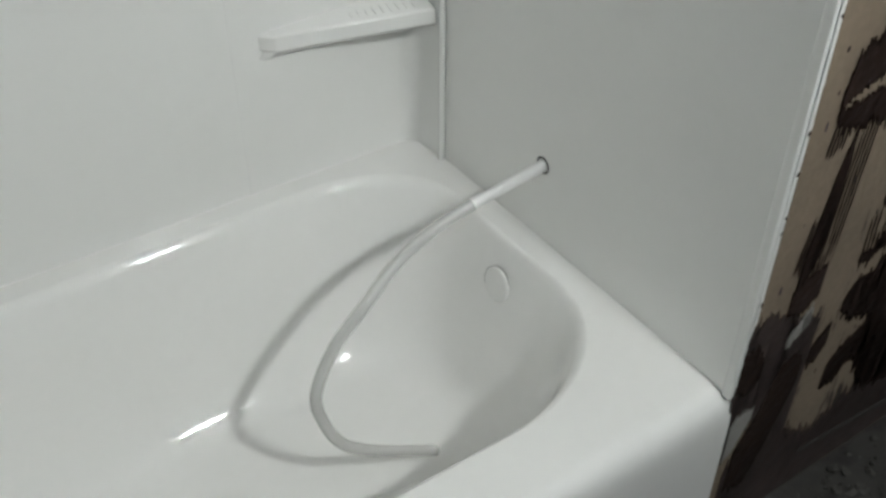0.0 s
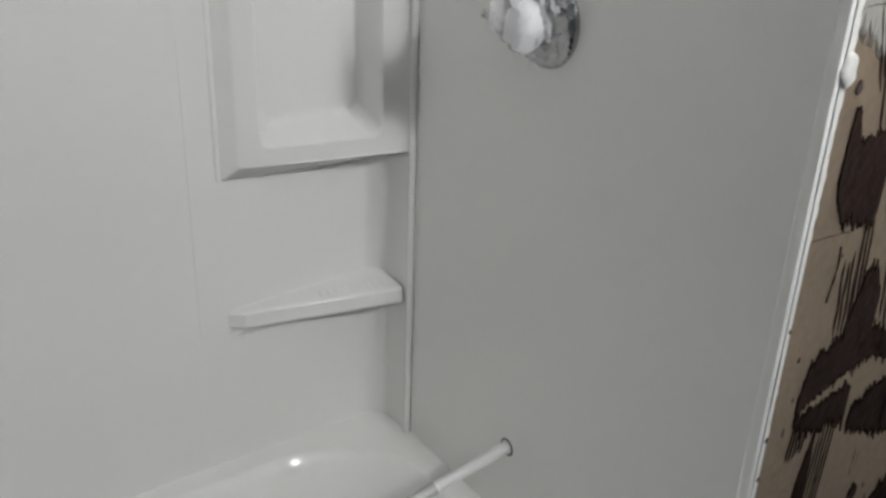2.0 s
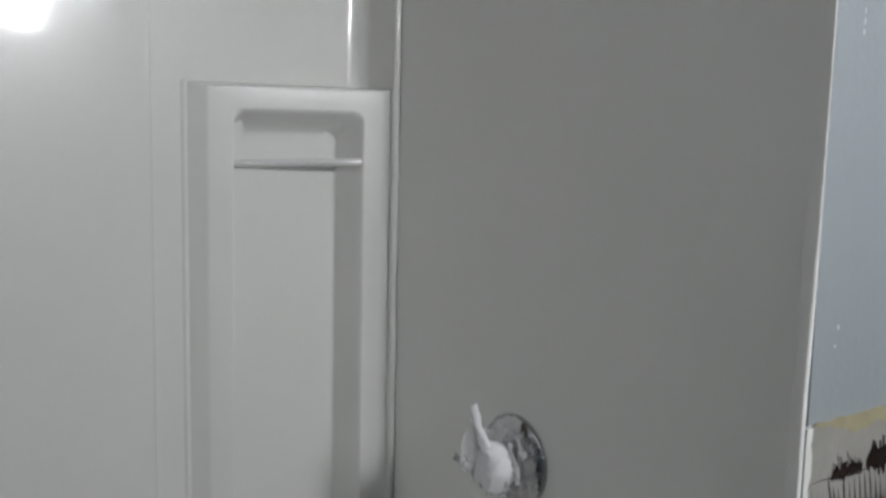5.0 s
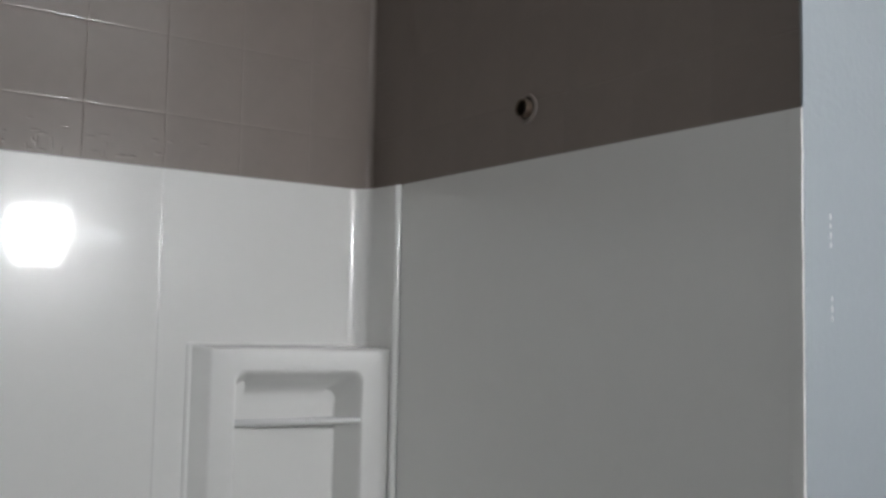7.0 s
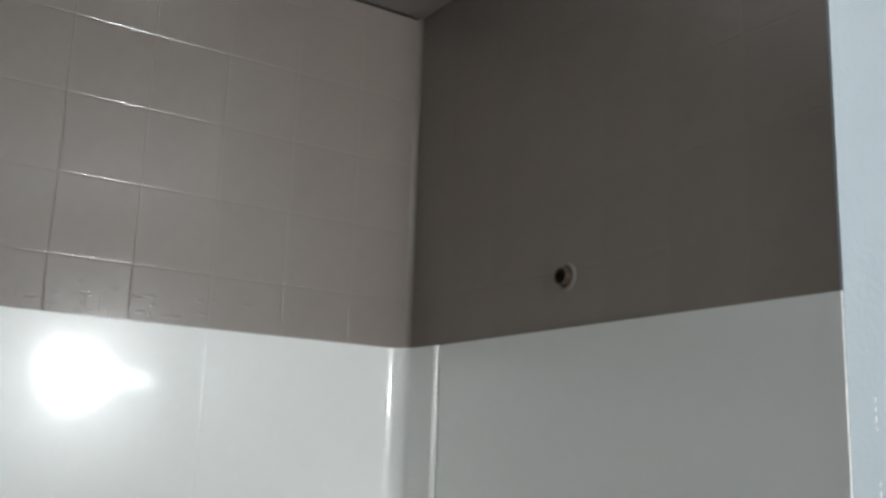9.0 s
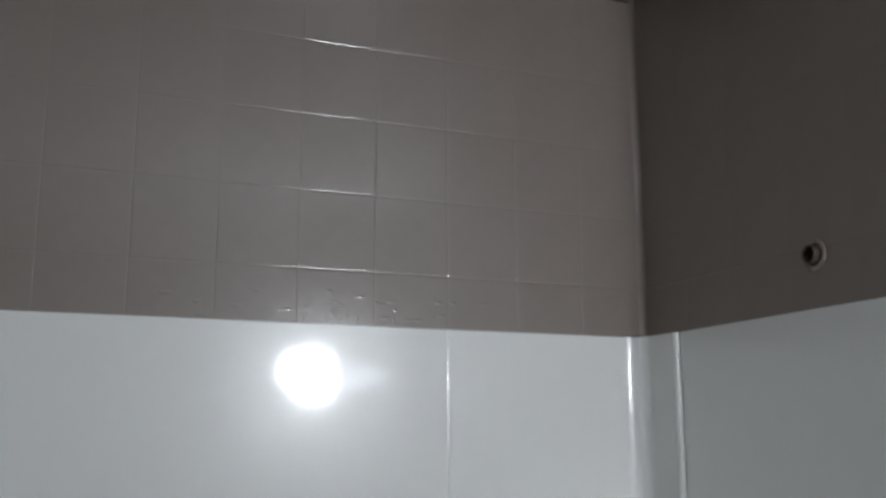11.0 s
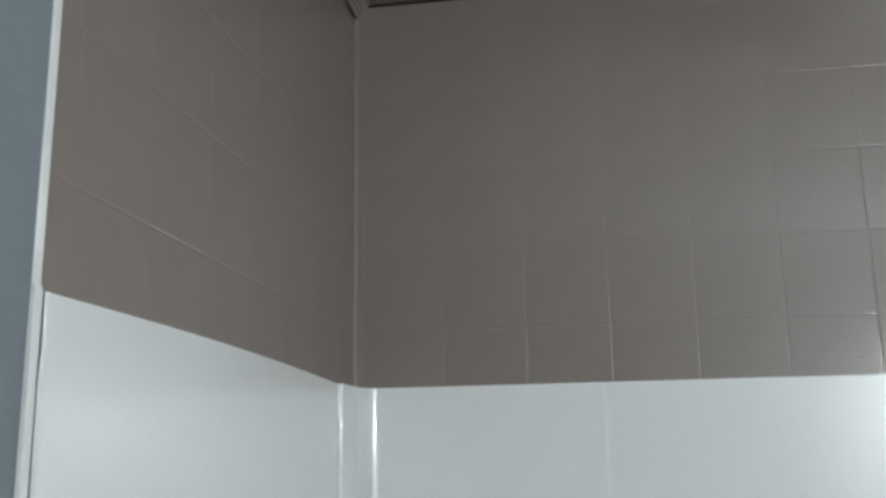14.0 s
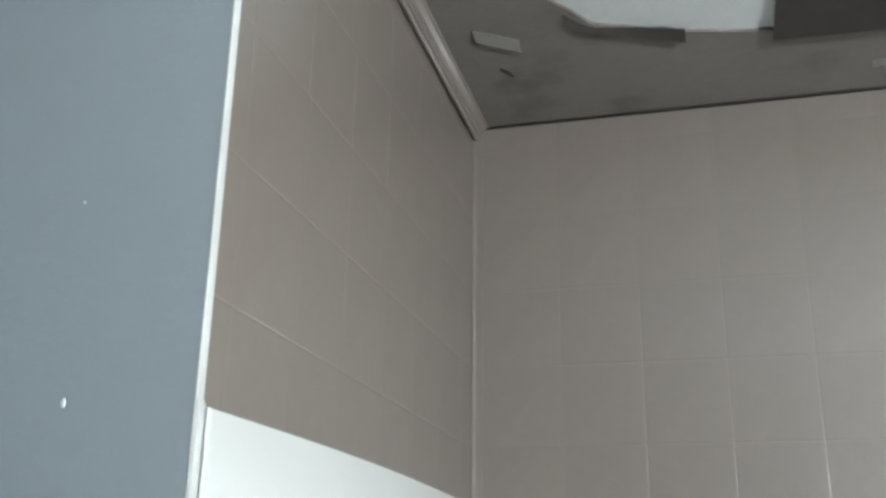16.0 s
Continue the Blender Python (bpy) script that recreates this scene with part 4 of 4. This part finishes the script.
smear([(0.140, 0.405), (0.152, 0.425), (0.172, 0.438)], [(0.140, 0.392), (0.152, 0.372), (0.172, 0.400)], 0.014, 0.016, 15, 0.2)
smear([(0.198, 0.345), (0.226, 0.372), (0.262, 0.390)], [(0.198, 0.300), (0.226, 0.305), (0.262, 0.340)], 0.020, 0.022, 16, 0.2)
smear([(0.260, 0.400), (0.320, 0.420), (0.460, 0.460)], [(0.260, 0.330), (0.320, 0.230), (0.460, 0.200)], 0.020, 0.030, 17, 0.2)
smear([(0.030, 0.262), (0.060, 0.330), (0.082, 0.405), (0.112, 0.416), (0.128, 0.392)], [(0.030, 0.182), (0.070, 0.168), (0.100, 0.240), (0.128, 0.350)], 0.010, 0.014, 18, 0.2)
smear([(-0.004, 0.470), (0.020, 0.476), (0.040, 0.440)], [(-0.004, 0.412), (0.020, 0.388), (0.040, 0.412)], 0.012, 0.016, 19, 0.2)
smear([(0.118, 1.130), (0.150, 1.165), (0.260, 1.180)], [(0.118, 1.050), (0.150, 1.000), (0.260, 0.990)], 0.030, 0.030, 20)
smear([(0.038, 1.253), (0.060, 1.256), (0.088, 1.252)], [(0.038, 1.249), (0.060, 1.247), (0.088, 1.248)], 0.010, 0.006, 21)
trowel_ridges((0.040, 1.266), (0.043, 1.248), 12, 0.0040, 27, 0.35, 0.0008)
smear([(0.096, 1.256), (0.120, 1.266), (0.180, 1.274)], [(0.096, 1.248), (0.120, 1.246), (0.180, 1.230)], 0.014, 0.012, 22)
smear([(0.150, 0.780), (0.200, 0.800), (0.300, 0.790)], [(0.150, 0.760), (0.200, 0.735), (0.300, 0.700)], 0.02, 0.02, 23)
smear([(0.020, 1.178), (0.024, 1.183), (0.029, 1.178)], [(0.020, 1.174), (0.024, 1.169), (0.029, 1.173)], 0.002, 0.002, 24, 0.0, M_SMEAR_SHADE, SMEARED)
trowel_ridges((0.035, 1.246), (0.058, 1.174), 2, 0.0062, 1)
trowel_ridges((0.050, 1.246), (0.078, 1.118), 9, 0.0088, 2, 0.08)
trowel_ridges((0.090, 1.035), (0.104, 0.900), 3, 0.0070, 3)
trowel_ridges((0.070, 0.985), (0.080, 0.890), 4, 0.0075, 4)
trowel_ridges((0.048, 0.800), (0.044, 0.754), 5, 0.0062, 5)
trowel_ridges((0.102, 0.790), (0.094, 0.585), 5, 0.0066, 6, 0.12, 0.0010)
trowel_ridges((0.060, 0.660), (0.046, 0.570), 4, 0.0050, 7)
trowel_ridges((0.084, 0.600), (0.076, 0.500), 5, 0.0062, 17, 0.2, 0.0010)
trowel_ridges((0.185, 0.600), (0.190, 0.540), 8, 0.0080, 8, 0.4)
trowel_ridges((0.150, 0.980), (0.165, 0.890), 8, 0.0090, 9, 0.3)
trowel_ridges((0.135, 1.240), (0.160, 1.130), 8, 0.0088, 10, 0.2)
crack([(0.001, 1.248), (0.03, 1.250), (0.07, 1.246), (0.14, 1.249)], 0.0008)
crack([(0.000, 1.028), (0.03, 1.027), (0.07, 1.024)], 0.0006)
crack([(0.056, 1.010), (0.058, 0.985), (0.052, 0.948)], 0.0011)
for z in (0.932, 0.800, 0.749, 0.690, 0.668, 0.560):
    bm = bmesh.new()
    bmesh.ops.create_icosphere(bm, subdivisions=2, radius=1.0, matrix=Matrix.LocRotScale((-0.002 + 0.002 * noise.noise((z * 99, 0, 1)), YF - 0.0004, z), Euler((0, 0.4, 0)), (0.0020, 0.0006, 0.0024 + 0.006 * abs(noise.noise((z * 77, 3, 3))))))
    for v in bm.verts:
        v.co += 0.0010 * Vector(noise.noise_vector(v.co * 400))
    tagged(part("adhesive_fleck", bm, M_MASTIC), "small dark notch in the broken gypsum edge", "adhesive", group="adhesive flecks", kind="structure")
for k in range(46):
    x, z = glue_random.uniform(0.008, 0.30), glue_random.uniform(0.2, 1.29)
    s = glue_random.uniform(0.001, 0.0035)
    bm = bmesh.new()
    bmesh.ops.create_icosphere(bm, subdivisions=1, radius=1.0, matrix=Matrix.LocRotScale((x, XW + 0.0012, z), None, (s, 0.0006, s * glue_random.uniform(0.8, 3.0))))
    tagged(part("adhesive_fleck", bm, M_SMEAR_SHADE if k % 2 else M_MASTIC), "small dark fleck of adhesive on the drywall", "adhesive", group="adhesive flecks", kind="structure")

# ---- rubble on the floor by the tub ----
for k in range(110):
    bm = bmesh.new()
    s = glue_random.uniform(0.002, 0.0045) if k % 6 else glue_random.uniform(0.005, 0.009)
    bmesh.ops.create_icosphere(bm, subdivisions=1, radius=s)
    for v in bm.verts:
        v.co = Vector((v.co.x, v.co.y, v.co.z * 0.5)) + 0.8 * s * Vector(noise.noise_vector(v.co * (1.4 / s) + Vector((k, 0, 0))))
    low = min(v.co.z for v in bm.verts)
    ob = part("rubble_piece", bm, M_RUBBLE if k % 3 == 0 else M_FLOOR)
    ob.location = (glue_random.uniform(0.12, 0.44), glue_random.uniform(-0.92, YF - 0.018), ZF - low)
    tagged(ob, "small chip of plaster rubble on the dusty floor", "rubble", group="rubble on the floor")

# ---- the lamp that lights the room: an LED array on a stand ----
lamp = tagged(empty("led_work_light", LED_AT), "lit square LED work light with added side glow on a tripod", "work light")
turn = (LED_AIM - LED_AT).to_track_quat("-Z", "Y").to_matrix().to_4x4()
bm = bmesh.new()
box(bm, (-0.090, -0.078, 0.004), (0.090, 0.078, 0.035), 0.006)
bmesh.ops.transform(bm, matrix=turn, verts=bm.verts)
part("housing", bm, M_HOUSING, lamp)
led_bm = bmesh.new()
box(led_bm, (-0.0062, -0.0062, 0.001), (0.0062, 0.0062, 0.0045))
first = part("led", led_bm, M_LED, lamp)
first.matrix_local = turn @ pose(-0.070, 0.057, 0)
for i in range(6):
    for j in range(7):
        if j == 1 or (j == 0 and i in (0, 5)) or (i, j) == (0, 6):
            continue
        ob = new("led", first.data)
        ob.parent = lamp
        ob.matrix_local = turn @ pose(-0.070 + 0.028 * i, -0.057 + 0.019 * j, 0)
# unseen arm and dim emitter, added to give the wall reflection its side lobe
bm = bmesh.new()
box(bm, (0.080, -0.014, 0.001), (0.240, 0.014, 0.012), 0.004)
bmesh.ops.transform(bm, matrix=turn, verts=bm.verts)
part("side_arm", bm, M_HOUSING, lamp)
bm = bmesh.new()
box(bm, (-0.065, -0.018, -0.006), (0.065, 0.018, 0.004), 0.008, 3)
lens = part("side_glow", bm, M_SIDE, lamp, "added dim emitter for the reflection's side lobe")
lens.matrix_local = turn @ pose(0.200, 0.004, -0.006, 0, 0, -6)
mid = turn @ Vector((0, 0, 0.03))
foot = ZF - LED_AT.z
bm = bmesh.new()
tube(bm, [mid, Vector((mid.x, mid.y - 0.05, mid.z - 0.02))], 0.010, 10)
part("knuckle", bm, M_HOUSING, lamp)
bm = bmesh.new()
tube(bm, [Vector((mid.x, mid.y - 0.05, mid.z)), Vector((mid.x, mid.y - 0.05, foot + 0.30))], 0.012, 12)
part("pole", bm, M_STEEL, lamp)
for k in range(3):
    a = radians(30 + 120 * k)
    bm = bmesh.new()
    tube(bm, [Vector((mid.x, mid.y - 0.05, foot + 0.42)), Vector((mid.x + 0.24 * math.cos(a), mid.y - 0.05 + 0.24 * math.sin(a), foot + 0.010))], 0.010, 10)
    part("leg", bm, M_STEEL, lamp)

# ---- tiles of the walls ----
cols = [XL + 0.0005] + [-T * k for k in range(12, 0, -1)] + [XR - 0.0005]
lay_tiles(wall_back, cols, lambda u, z: pose(u, 0, z, 0, 0, 90))
lay_tiles(wall_right, [YE + 0.003] + [-T * k for k in range(7, 0, -1) if -T * k > YE + 0.01] + [-0.0005], lambda u, z: pose(XR, u, z))
lay_tiles(wall_left, [-0.7493] + [-0.067 - T * k for k in range(6, -1, -1)] + [-0.0005], lambda u, z: pose(XL, u, z, 0, 0, 180))
